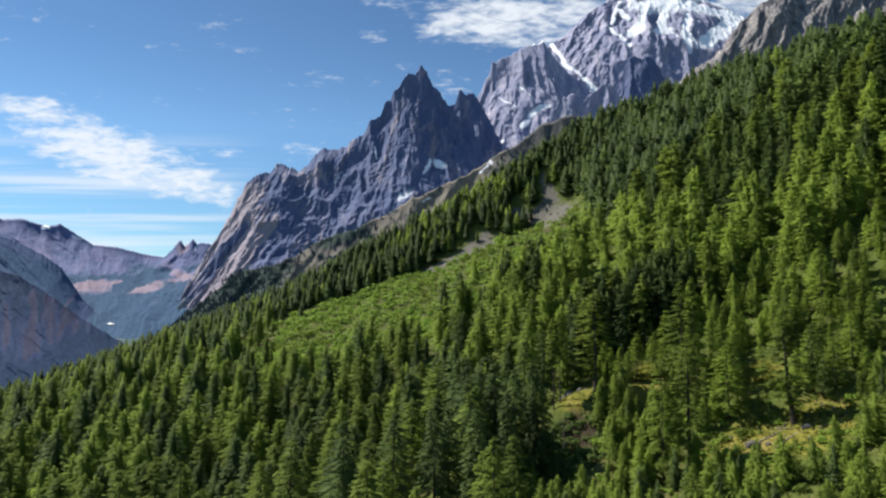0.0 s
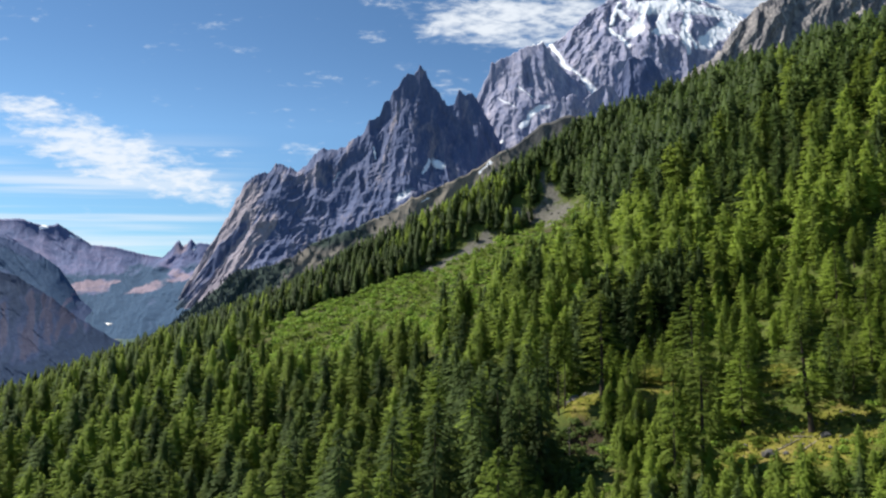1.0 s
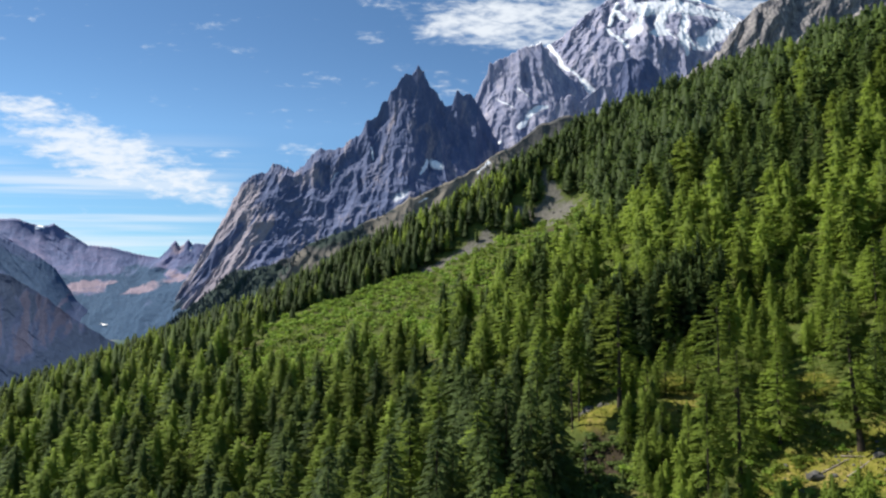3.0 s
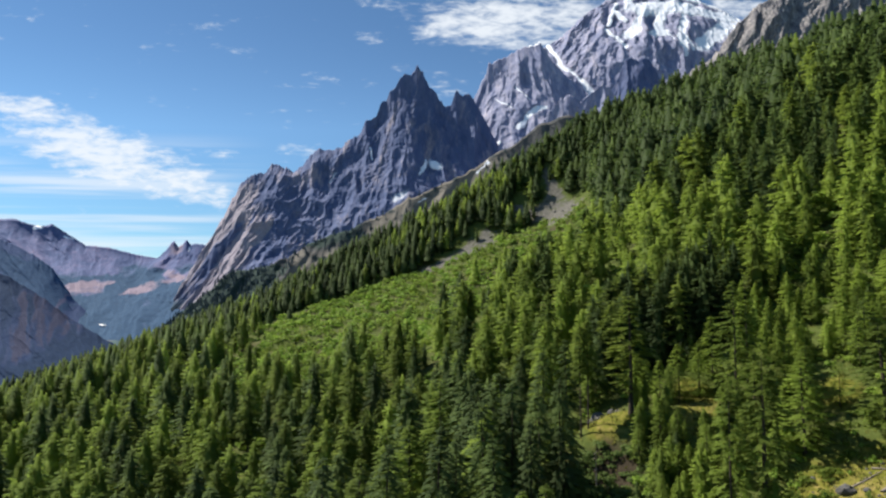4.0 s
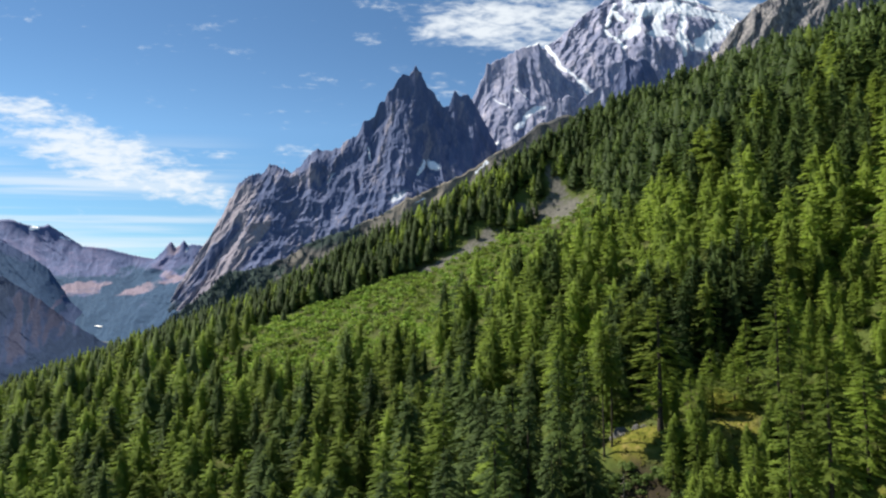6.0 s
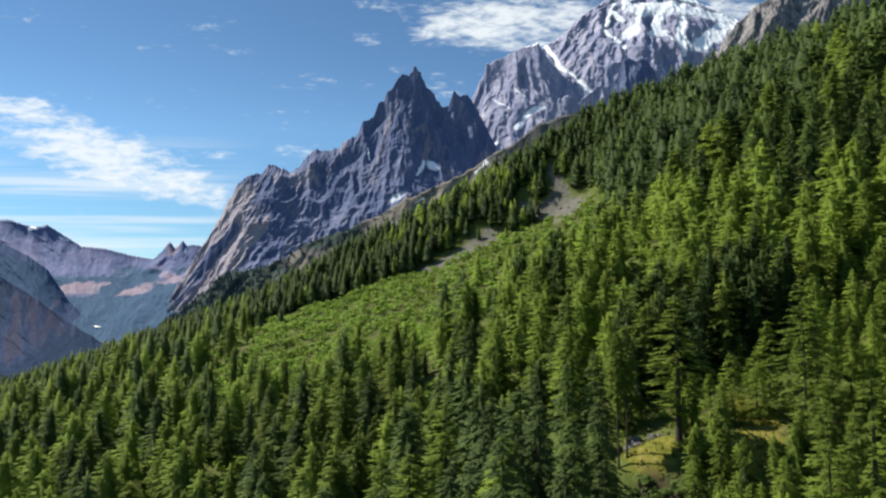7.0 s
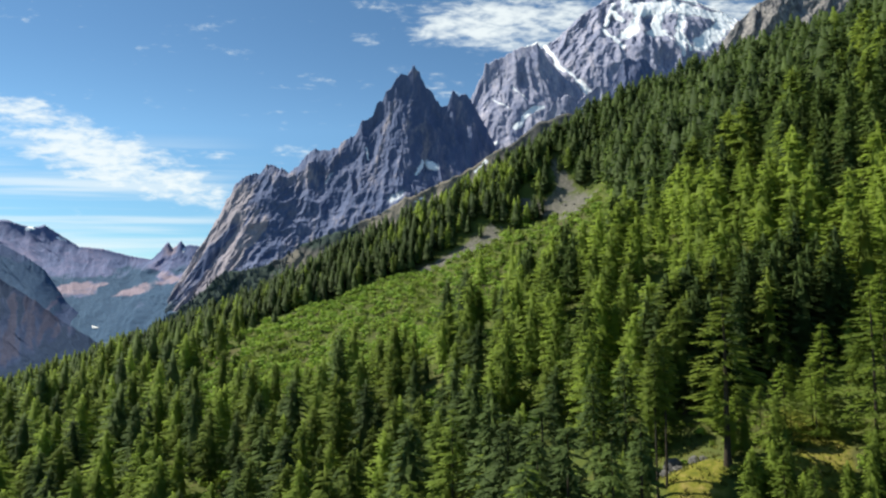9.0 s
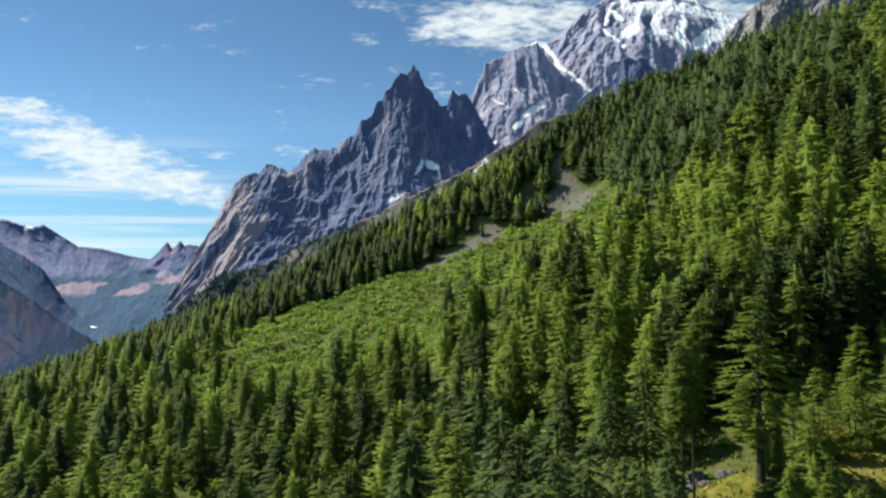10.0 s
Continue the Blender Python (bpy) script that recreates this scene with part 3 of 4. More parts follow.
SPUR = ((-843, -98), (-739, -30), (-665, 31), (-560, 117), (-453, 144), (-407, 161), (-346, 200), (-254, 234), (-161, 273), (-84, 322), (-34, 336), (72, 388),
        (134, 436), (189, 466), (276, 528), (340, 556), (403, 550), (466, 520), (624, 470), (814, 440))
FAR = ((-4826, 949), (-4353, 855), (-3928, 761), (-3644, 681), (-3481, 681), (-3363, 639), (-3269, 620), (-3177, 644), (-3033, 550), (-2890, 467),
       (-2704, 448), (-2517, 401), (-2307, 360), (-2245, 420), (-2205, 476), (-2173, 510), (-2138, 456), (-2104, 474), (-2072, 522), (-2036, 474), (-1985, 484), (-1918, 471), (-1780, 527), (-1412, 620))
SLOPE = ((-3232, 509), (-2948, 463), (-2735, 411), (-2533, 316), (-2409, 232), (-2315, 106), (-2255, 22), (-2168, -54), (-2113, -113), (-2068, -179))
DARK = ((-2873, 618), (-2477, 389), (-2217, 263), (-1960, 162), (-1884, 145), (-1807, 100), (-1704, 38), (-1601, -37), (-1498, -98), (-1435, -135), (-1346, -184))

mountain("mountain_massif", "snow-capped grey granite massif with glaciers and couloirs", ROCK_MASSIF, MASSIF, 4750, 300, 900, 520, 230, massif_masks, 0.8, seed=41, hollow=1.5, spacing=280, deep=0.5, lean=(0.35, -0.25), swing=-0.36, pivot=1100)
mountain("rock_ridge", "jagged granite ridge with pointed towers, coloured blue for haze, mostly in shade", ROCK_MAIN, MAIN, 4100, -190, 820, 600, 230, main_masks, 1.15, seed=7, spacing=330, deep=0.42, lean=(0.75, -0.35), narrow=1.0)
mountain("rock_shoulder", "granite shoulder with a snow couloir and small snowfields", ROCK_MASSIF, SHOULDER, 4350, 300, 800, 300, 190, shoulder_masks, 1.1, seed=47, spacing=230, deep=0.45, lean=(0.4, -0.5), swing=-0.3, pivot=680)
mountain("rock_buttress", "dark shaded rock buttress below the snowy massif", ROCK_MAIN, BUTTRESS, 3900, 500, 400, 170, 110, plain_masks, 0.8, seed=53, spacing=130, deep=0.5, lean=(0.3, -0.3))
mountain("rock_step", "grey jagged rock step above the talus", ROCK_MASSIF, STEP, 3300, 300, 360, 200, 100, plain_masks, 1.1, seed=57, spacing=110, deep=0.55, lean=(0.5, 0.1))
mountain("cliff", "brown-grey rock cliff rising above the forest", ROCK_CRAG, CRAG, 2500, 200, 700, 460, 200, crag_masks, 0.9, seed=61, spacing=190, deep=0.5, lean=(0.9, 0.5), edge=45)
mountain("mountain_spur", "grey talus spur with dark woods on its lower end", ROCK_SPUR, SPUR, 1600, -190, 420, 380, 90, spur_masks, 0.4, seed=83, spacing=80, deep=0.42, lean=(0.3, 0.3))
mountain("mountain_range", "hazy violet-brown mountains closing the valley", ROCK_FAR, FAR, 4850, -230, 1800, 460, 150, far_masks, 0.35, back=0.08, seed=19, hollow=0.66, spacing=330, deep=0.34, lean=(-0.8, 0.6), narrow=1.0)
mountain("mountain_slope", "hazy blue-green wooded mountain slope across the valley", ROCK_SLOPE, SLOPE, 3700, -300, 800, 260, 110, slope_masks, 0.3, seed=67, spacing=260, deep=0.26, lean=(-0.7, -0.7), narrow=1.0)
mountain("dark_mountain", "dark mountain flank across the valley, coloured blue for shade and haze", ROCK_DARK, DARK, 2600, -300, 700, 300, 130, dark_masks, 0.3, seed=29, spacing=150, deep=0.34, lean=(-0.3, -0.3), narrow=1.0)


def build_river():
    """A pale braided river at the foot of the far range."""
    far = bpy.data.objects["mountain_range"].data
    co = np.empty(len(far.vertices) * 3, dtype=np.float32)
    far.vertices.foreach_get("co", co)
    co = co.reshape(-1, 3)
    t = np.linspace(0, 1, 30)
    x = -1985 + 62 * t + 5 * t ** 2
    y = 3490 - 28 * t
    wide = 0.3 + 2.0 * np.sin(np.pi * t) ** 1.3 * (0.6 + 0.5 * t)
    rows = []
    for side in (-1, 0, 1):
        px, py = x + 0.5 * side * wide, y + 1.4 * side * wide
        near = ((co[None, :, 0] - px[:, None]) ** 2 + (co[None, :, 1] - py[:, None]) ** 2).argpartition(4, axis=1)[:, :4]
        level = np.polyval(np.polyfit(t, co[near, 2].mean(1), 2), t)
        rows.append(np.stack([px, py, level + 9], 1))
    me = mesh_from("river", np.concatenate(rows), grid_faces(3, 30), WATER, True)
    tagged(new("river", me), "pale grey-white glacial river crossing the valley floor", "river", kind="structure")


build_river()


# ---- the trees ----
RNG = np.random.default_rng(11)


def crown_arrays(seed, tall, reach, start, whorls, per, sprays, spray_long, spray_wide, lift, droop, shape=0.85, belly=0.07, jitter=0.45, tilt=0.7, inner=0.12, leafy=0.14):
    """The crown of a conifer, one spray of needles a face: branches in whorls round the trunk, shorter towards the tip.
    lift: how steeply branches leave the trunk; droop: how far their ends sag."""
    r = np.random.default_rng(seed)
    count = whorls * per
    level = (np.repeat(np.arange(whorls), per) + r.uniform(-jitter, jitter, count)) / whorls
    level = np.clip(level, 0, 1) ** 0.92
    z0 = tall * (start + (0.985 - start) * level)
    turn = r.uniform(0, 2 * np.pi, count)
    body = (1 - level) ** shape * (1 - np.exp(-(level + 0.02) / belly))
    ragged = 1 + 0.22 * np.sin(2 * turn + seed) * (1 - level)
    length = reach * (body * r.uniform(0.62, 1.12, count) * ragged + 0.03)
    s = np.linspace(inner, 1.0, sprays)[None, :] ** 0.62 * np.ones((count, 1))
    s = np.clip(s + r.uniform(-0.06, 0.06, s.shape), 0.05, 1)
    out = s * length[:, None]
    rise = (lift * (0.35 + level[:, None])) * out - droop * out * s + 0.12 * droop * length[:, None] * s ** 4
    ca, sa = np.cos(turn)[:, None], np.sin(turn)[:, None]
    p = np.stack([ca * out, sa * out, z0[:, None] + rise], -1).reshape(-1, 3)
    side = np.where(r.random(s.shape) < 0.5, -1.0, 1.0)
    yaw = (turn[:, None] + side * r.uniform(0.15, 1.1, s.shape)).ravel()
    thin = (0.4 + 0.8 * (length / reach) ** 0.5)[:, None] * r.uniform(0.7, 1.25, s.shape)
    long, wide = (spray_long * thin).ravel(), (spray_wide * thin).ravel()
    dip = r.uniform(-0.55, 0.3, long.shape) * (0.35 + tilt) + lift * 0.4
    d = np.stack([np.cos(yaw), np.sin(yaw), dip], -1)
    d /= np.linalg.norm(d, axis=1, keepdims=True)
    w = np.cross(d, np.stack([r.uniform(-tilt, tilt, long.shape), r.uniform(-tilt, tilt, long.shape), np.ones_like(long)], -1))
    w /= np.linalg.norm(w, axis=1, keepdims=True)
    a = p - d * (0.3 * long)[:, None]
    mid = p + d * (0.22 * long)[:, None]
    sag = np.stack([0 * long, 0 * long, -0.16 * long], -1)
    quads = np.stack([a, mid + w * wide[:, None] + sag * 0.5, p + d * (0.75 * long)[:, None] + sag, mid - w * wide[:, None] + sag * 0.5], 1)
    # every spray faces out and up, so that the crown is lit as one body
    face = np.cross(quads[:, 1] - quads[:, 0], quads[:, 3] - quads[:, 0])
    face /= np.linalg.norm(face, axis=1, keepdims=True)
    away = np.stack([p[:, 0], p[:, 1], 0 * p[:, 0]], -1)
    away = away / (np.linalg.norm(away, axis=1, keepdims=True) + 0.3) * (1.0 - leafy) + (0, 0, 0.65)
    flip = (face * away).sum(1) < 0
    quads[flip] = quads[flip][:, ::-1]
    face[flip] *= -1
    normal = away + face * leafy
    normal /= np.linalg.norm(normal, axis=1, keepdims=True)
    return quads.reshape(-1, 3), np.repeat(normal, 4, 0)


def core_arrays(seed, tall, reach, start, shape, rings, segs, full, belly=0.07):
    """The close inner foliage of a crown: overlapping drooping tiers inside the sprays. full: share of the branches' reach."""
    r = np.random.default_rng(seed + 900)
    level = np.linspace(0.02, 0.93, rings)
    body = (1 - level) ** shape * (1 - np.exp(-(level + 0.02) / belly))
    wide = reach * full * body[:, None] * r.uniform(0.85, 1.15, (rings, segs))
    height = tall * (start + (0.985 - start) * level)
    step = tall * (0.985 - start) / rings
    ang = np.linspace(0, 2 * np.pi, segs, endpoint=False)[None, :] + r.uniform(-0.5, 0.5, (rings, 1))
    ca, sa = np.cos(ang), np.sin(ang)
    low = np.stack([ca * wide, sa * wide, height[:, None] - step * r.uniform(-0.1, 1.0, (rings, segs))], -1)
    top = np.stack([ca * wide * 0.62, sa * wide * 0.62, height[:, None] + step * r.uniform(0.9, 1.6, (rings, segs))], -1)
    quads = np.stack([low, np.roll(low, -1, 1), np.roll(top, -1, 1), top], 2).reshape(-1, 3)
    away = np.stack([quads[:, 0], quads[:, 1], 0 * quads[:, 0]], -1)
    away = away / (np.linalg.norm(away, axis=1, keepdims=True) + 0.3) + (0, 0, 0.85)
    return quads, away / np.linalg.norm(away, axis=1, keepdims=True)


def trunk_arrays(seed, tall, thick, sides=7, rings=7, sway=0.02):
    r = np.random.default_rng(seed)
    t = np.linspace(0, 1, rings) ** 1.2
    flare = thick * ((1 - t) ** 0.8 * 0.9 + 0.05 + 0.35 * np.exp(-t * 40))
    ang = np.linspace(0, 2 * np.pi, sides, endpoint=False)
    bx, by = sway * tall * np.sin(t * 3 + seed) * t, sway * tall * np.cos(t * 2.3 + seed) * t
    bx, by = bx * (1 - t), by * (1 - t)
    v = np.stack([bx[:, None] + flare[:, None] * np.cos(ang), by[:, None] + flare[:, None] * np.sin(ang), (t * tall * 0.99 - 0.5 * (t == 0))[:, None] + 0 * ang], -1)
    f = []
    for k in range(rings - 1):
        for j in range(sides):
            f.append((k * sides + j, k * sides + (j + 1) % sides, (k + 1) * sides + (j + 1) % sides, (k + 1) * sides + j))
    return v.reshape(-1, 3), np.array(f)


def quads_for(verts):
    return np.arange(len(verts)).reshape(-1, 4)


# kind: needles, reach, crown start, lift, droop, shape, trunk radius, all for a tree one metre tall
KINDS = {
    "larch": (LARCH, 0.29, 0.05, 0.22, 0.28, 0.74, 0.013),
    "spruce": (SPRUCE, 0.265, 0.04, 0.04, 0.36, 0.80, 0.014),
    # like the spruce but broader, in needles darkened for shade
    "fir": (SHADED_NEEDLES, 0.29, 0.03, 0.06, 0.32, 0.70, 0.014),
    "pine": (PINE, 0.27, 0.18, 0.10, 0.22, 0.76, 0.019),
    "bare_pine": (PINE, 0.15, 0.48, 0.08, 0.22, 0.70, 0.010),
}


def tree_arrays(kind, seed, fine):
    """Crown and trunk for a tree 20 m tall. fine: 0 far, 1 middle, 2 near, 3 nearest."""
    needles, reach, start, lift, droop, shape, thick = KINDS[kind]
    whorls, per, sprays, long, wide = ((13, 7, 2, 2.1, 0.5), (20, 8, 6, 1.45, 0.27), (24, 9, 10, 1.2, 0.19), (26, 11, 14, 1.0, 0.15))[fine]
    jitter, tilt = 1.6, 0.8
    if kind in ("spruce", "fir"):
        jitter, tilt = 0.6, 0.5
    if "pine" in kind:
        whorls, long, jitter, tilt = int(whorls * 0.8), long * 1.1, 1.0, 0.5
    if fine == 3:  # boughs in open layers
        whorls, jitter, tilt = (18, 0.6, 0.35) if "pine" in kind else (23, 0.9, 0.45)
    crown = crown_arrays(seed, 20, reach * 20, start, whorls, per, sprays, long, wide, lift, droop, shape, belly=0.2 if "pine" in kind else 0.09, jitter=jitter, tilt=tilt, inner=0.2 if fine == 3 else 0.12, leafy=0.32 if fine == 3 else 0.14)
    full = {"larch": 0.66, "spruce": 0.7, "fir": 0.7, "pine": 0.52}.get(kind, 0.4) * (1.0, 0.74, 0.52, 0.0)[fine]
    if fine < 3:
        core = core_arrays(seed, 20, reach * 20, start, shape, (9, 13, 15)[fine], (7, 8, 9)[fine], full)
        crown = (np.concatenate([crown[0], core[0]]), np.concatenate([crown[1], core[1]]))
    return crown, trunk_arrays(seed, 20, thick * 20, 7 if fine >= 2 else 5, 8 if fine >= 2 else 4)


LABELS = {
    "larch": "feathery light-green larch on the mountainside",
    "spruce": "dark green narrow spruce on the mountainside",
    "fir": "very dark green broad conifer in close forest, its needles coloured for shade",
    "pine": "broad dark green stone pine with layered open branches",
    "bare_pine": "tall thin pine with a bare stem and a narrow crown",
}
NAMES = {"larch": "larch_tree", "spruce": "spruce_tree", "fir": "fir_tree", "pine": "pine_tree", "bare_pine": "pine_tree"}


def tree_model(kind, seed, fine):
    (crown, facing), (tv, tf) = tree_arrays(kind, seed, fine)
    top = tagged(new(NAMES[kind]), LABELS[kind], "tree", group=kind.replace("_", "-") + " trees on the slope")
    part("trunk", mesh_from(kind + " trunk", tv, tf, BARK, True), top, "brown bark trunk")
    part("crown", mesh_from(kind + " crown", crown, quads_for(crown), KINDS[kind][0], normals=facing), top)
    return top


MODELS, USED = {}, {}


def stand(kind, x, y, tall, fine=2, spread=1.0, lean=0.0, turn=None, variant=None):
    """Plants one tree with its foot on the ground at (x, y)."""
    k = int(RNG.integers(4)) if variant is None else variant
    turn = RNG.uniform(0, 360) if turn is None else turn
    key = (kind, k, fine)
    m = pose(x, y, float(hill(x, y)), 0, lean, 0) @ pose(0, 0, 0, 0, 0, turn)
    size = tall / 20
    if key not in MODELS:
        MODELS[key] = tree_model(kind, 100 + 17 * k + len(kind), fine)
        ob = MODELS[key]
        ob.matrix_basis = m
    else:
        ob = copy_thing(MODELS[key], m)
    ob.scale = (size * spread, size * spread, size)
    USED[kind] = USED.get(kind, 0) + 1
    return ob


PLANTED = []


def plant(kind, x, y, tall, spread=1.0, lean=0.0):
    """A tree that stands out, at its own place."""
    PLANTED.append((x, y, 0.11 * tall * spread))
    return stand(kind, x, y, tall, 3 if y < 136 else 2, spread, lean)


plant("pine", 31.3, 122.5, 20.8, 1.12)
# the tall trees round the glade
plant("larch", 49.2, 122.2, 20.5, 0.85)
plant("larch", 52.5, 124.5, 20, 0.75)
plant("larch", 35.5, 97, 20, 0.72)
plant("pine", 39.6, 96.4, 21.5, 1.0)
plant("pine", 58, 99.1, 18.5, 1.3, -4)
plant("larch", 50.7, 106.2, 14.2, 1.3)
plant("larch", 53.6, 108.5, 7, 1.2)
plant("larch", 68.4, 104, 9, 1.25)
plant("larch", 60, 112, 8, 1.0)
plant("larch", 55.6, 113, 11, 1.1)
plant("spruce", 66, 103, 7, 1.2)
plant("larch", 80, 124.5, 15)
plant("larch", 74, 151, 15)
plant("larch", 82, 152.5, 15)
plant("larch", 85, 144, 13)
plant("larch", 78.6, 136, 11)
plant("larch", 50, 132.5, 12.5)
plant("spruce", 56, 148.5, 7.5, 0.8)
plant("spruce", 19.5, 103.5, 5.5)
plant("larch", 30, 100, 6)
plant("larch", 32, 98, 7)
plant("larch", 29, 103, 6)
plant("larch", 33, 107, 7)
plant("larch", 35, 112, 7.5)
plant("larch", 31, 110, 6)
plant("larch", 37.5, 108, 8)
# two bare-stemmed pines and the dark stand beside the knoll
plant("bare_pine", 24, 122.6, 18.5, 0.8)
plant("bare_pine", 22.6, 121.8, 19.0, 0.8)
plant("spruce", 9.7, 111, 22)
plant("spruce", 13, 107.5, 20)
plant("spruce", 13.5, 113, 18)
plant("spruce", 9.5, 117, 18)
plant("spruce", 18.5, 134, 18)
plant("spruce", 22.5, 133, 18)
plant("spruce", 16.5, 109.5, 20)
plant("spruce", 17.8, 113.8, 17)
plant("spruce", 7, 113, 20)
plant("spruce", 15.5, 105, 15)
plant("spruce", 20.5, 103.5, 4)
plant("larch", 29.5, 113.5, 6.5, 1.1)
plant("larch", 33, 114, 7.5, 1.1)
# light young larches in the sun behind the pine
for x, y, tall in ((38.2, 127.5, 8), (40.6, 125, 7), (42.2, 129, 9.5), (44.6, 126.2, 8), (37, 131, 8.5), (46.2, 129.5, 9), (46, 118.5, 6), (43.4, 115.6, 5)):
    plant("larch", x, y, tall, 1.15)
plant("larch", 5.4, 110.3, 19, 1.15)
plant("larch", -21, 111, 17.5)
plant("larch", -9.7, 118, 18)
plant("larch", -1, 135, 20)
plant("larch", -16.6, 153, 15)
# the hollow, its shade put into the needles' colour
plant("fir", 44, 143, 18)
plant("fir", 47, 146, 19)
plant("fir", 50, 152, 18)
# larches and spruces that rise out of the wood
plant("larch", 21.7, 148, 18.5)
plant("larch", 19.6, 165, 20)
plant("larch", 35, 170, 16)
plant("larch", 10.5, 168, 21)
plant("larch", 24, 158.5, 21)
plant("larch", 45, 163, 19)
plant("larch", 78, 203, 17)
plant("larch", 94, 211, 18)
plant("larch", -30, 172, 18)
plant("spruce", -50, 162, 16)
plant("larch", -61, 176, 21)
plant("spruce", -89, 183, 18)
plant("spruce", -8, 184, 17)
plant("spruce", -50.6, 194.5, 16)
plant("larch", -66, 181, 20)
plant("spruce", -63, 200, 20)
SHRUBBY = lambda x, y: np.maximum(np.exp(-(((x + 22 - 0.1 * (y - 300)) / 82) ** 4)) * np.clip((y - 225) / 50, 0, 1), np.exp(-(((x - 62) / 22) ** 4 + ((y - 338) / 34) ** 4))) * np.clip((374 - y) / 6, 0, 1)
SCREE = lambda x, y: np.clip(2.2 * (scree_at(x, y - 1.5) - 0.35), 0, 1)


HOLLOW = lambda x, y: np.clip(1.5 - np.hypot((x - 48) / 13, (y - 150) / 9), 0, 1)  # close trees whose shade is put into darker needles


def forest():
    """Scatters the wood: near trees one by one, the far wood as a whole."""
    step = 6.7
    spots = []
    for j, y in enumerate(np.arange(46, BROW + 26, step)):
        half = 0.80 * y + 14
        xs = np.arange(-half, half, step) + (j % 2) * step / 2
        spots.append(np.stack([xs + RNG.uniform(-3, 3, len(xs)), y + RNG.uniform(-3, 3, len(xs))], 1))
    for y in np.arange(374, 424, 4.2):  # the dense dark edge above the open slope
        xs = np.arange(-260, 130, 5.0)
        spots.append(np.stack([xs + RNG.uniform(-2.4, 2.4, len(xs)), y + RNG.uniform(-2, 2, len(xs))], 1))
    for y in np.arange(138, 163, 3.8):
        xs = np.arange(30, 70, 3.8)
        xs = xs[HOLLOW(xs, y) > 0.3]
        spots.append(np.stack([xs + RNG.uniform(-1.2, 1.2, len(xs)), y + RNG.uniform(-1.2, 1.2, len(xs))], 1))
    for y in np.arange(96, 118, 4.4):  # young growth between the knoll and the glade
        xs = np.arange(30, 38, 4.4)
        spots.append(np.stack([xs + RNG.uniform(-1.8, 1.8, len(xs)), y + RNG.uniform(-1.8, 1.8, len(xs))], 1))
    for y in np.arange(109, 146, 4.9):  # close young larches above the glade
        xs = np.arange(47, 0.8 * y + 14, 5.0)
        spots.append(np.stack([xs + RNG.uniform(-2, 2, len(xs)), y + RNG.uniform(-2, 2, len(xs))], 1))
    p = np.concatenate(spots)
    x, y = p.T
    keep = RNG.random(len(p)) < 0.97 - 0.10 * np.clip((10 - x) / 20, 0, 1) * np.clip((370 - y) / 10, 0, 1) * np.clip((y - 150) / 20, 0, 1) - 0.14 * np.clip((y - 150) / 40, 0, 1) * np.clip((372 - y) / 5, 0, 1) - 0.18 * np.clip((y - 200) / 30, 0, 1) * np.clip((x - 40) / 30, 0, 1) - 0.80 * SHRUBBY(x, y) - 1.2 * SCREE(x, y) - 1.7 * GLADE(x, y) - 1.5 * KNOLL(x, y)
    keep &= ~((y < 100) & (x < -70))
    keep &= ~((x > 36) & (x < 66) & (y < 110) & (RNG.random(len(x)) < 0.75))
    keep &= ~((x > 27) & (x < 35) & (y > 115) & (y < 122))
    keep &= ~((x > 13) & (x < 26) & (y > 110) & (y < 130))
    for px, py, r in PLANTED:
        keep &= np.hypot(x - px, y - py) > r + 1.5
    x, y = x[keep], y[keep]
    green = fbm(x / 60, y / 60, 3, 77) + 0.15 * np.clip((x - 10) / 60, -0.6, 1)
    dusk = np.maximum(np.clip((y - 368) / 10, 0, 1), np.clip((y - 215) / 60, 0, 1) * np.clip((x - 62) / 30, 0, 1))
    roll = RNG.random(len(x))
    larch = roll < np.clip(0.6 - 0.12 * np.clip(-x / 20, 0, 1) + 1.1 * green - np.where(x > 50, 1.1, 0.15) * dusk + 0.6 * np.exp(-(((x - 46) / 26) ** 2 + ((y - 178) / 34) ** 2)) - 0.85 * np.clip((x - 62) / 35, 0, 1) * np.clip((y - 155) / 45, 0, 1) - 0.6 * np.exp(-(((x - 8) / 13) ** 4 + ((y - 115) / 18) ** 4)), 0.04, 0.97)
    larch |= (x > 29) & (x < 48) & (y > 95) & (y < 118) & (roll < 0.85)
    larch |= (x > 47) & (y >= 101) & (y < 150) & (roll < 0.93)
    larch &= HOLLOW(x, y) < 0.25
    pine = ~larch & (RNG.random(len(x)) < (0.22 + 0.4 * np.clip(-x / 25, 0, 1)) * (1 - dusk))
    tall = RNG.uniform(11, 20, len(x)) * (1 + 0.12 * dusk) * np.where(larch, 0.95, 1.05)
    tall = tall * (1 - 0.30 * np.clip((y - 345) / 20, 0, 1) * np.clip((110 - x) / 50, 0, 1))
    small = RNG.random(len(x)) < (1 - dusk) * 0.2 + 0.5 * np.clip(fbm(x / 25, y / 25, 2, 31) * 2, 0, 1) + 0.5 * GLADE(x, y) + 0.6 * SHRUBBY(x, y)
    tall = np.where(small, tall * RNG.uniform(0.35, 0.65, len(x)), tall)
    tall = tall * (1 + 0.22 * np.clip((x - 30) / 30, 0, 1) * np.clip((y - 150) / 30, 0, 1) * np.clip((385 - y) / 30, 0, 1))
    tall = np.where((x > -15) & (x < 86) & (y > 334) & (y < 373), np.minimum(tall, RNG.uniform(2.5, 7, len(x))), tall)  # low growth below the scree
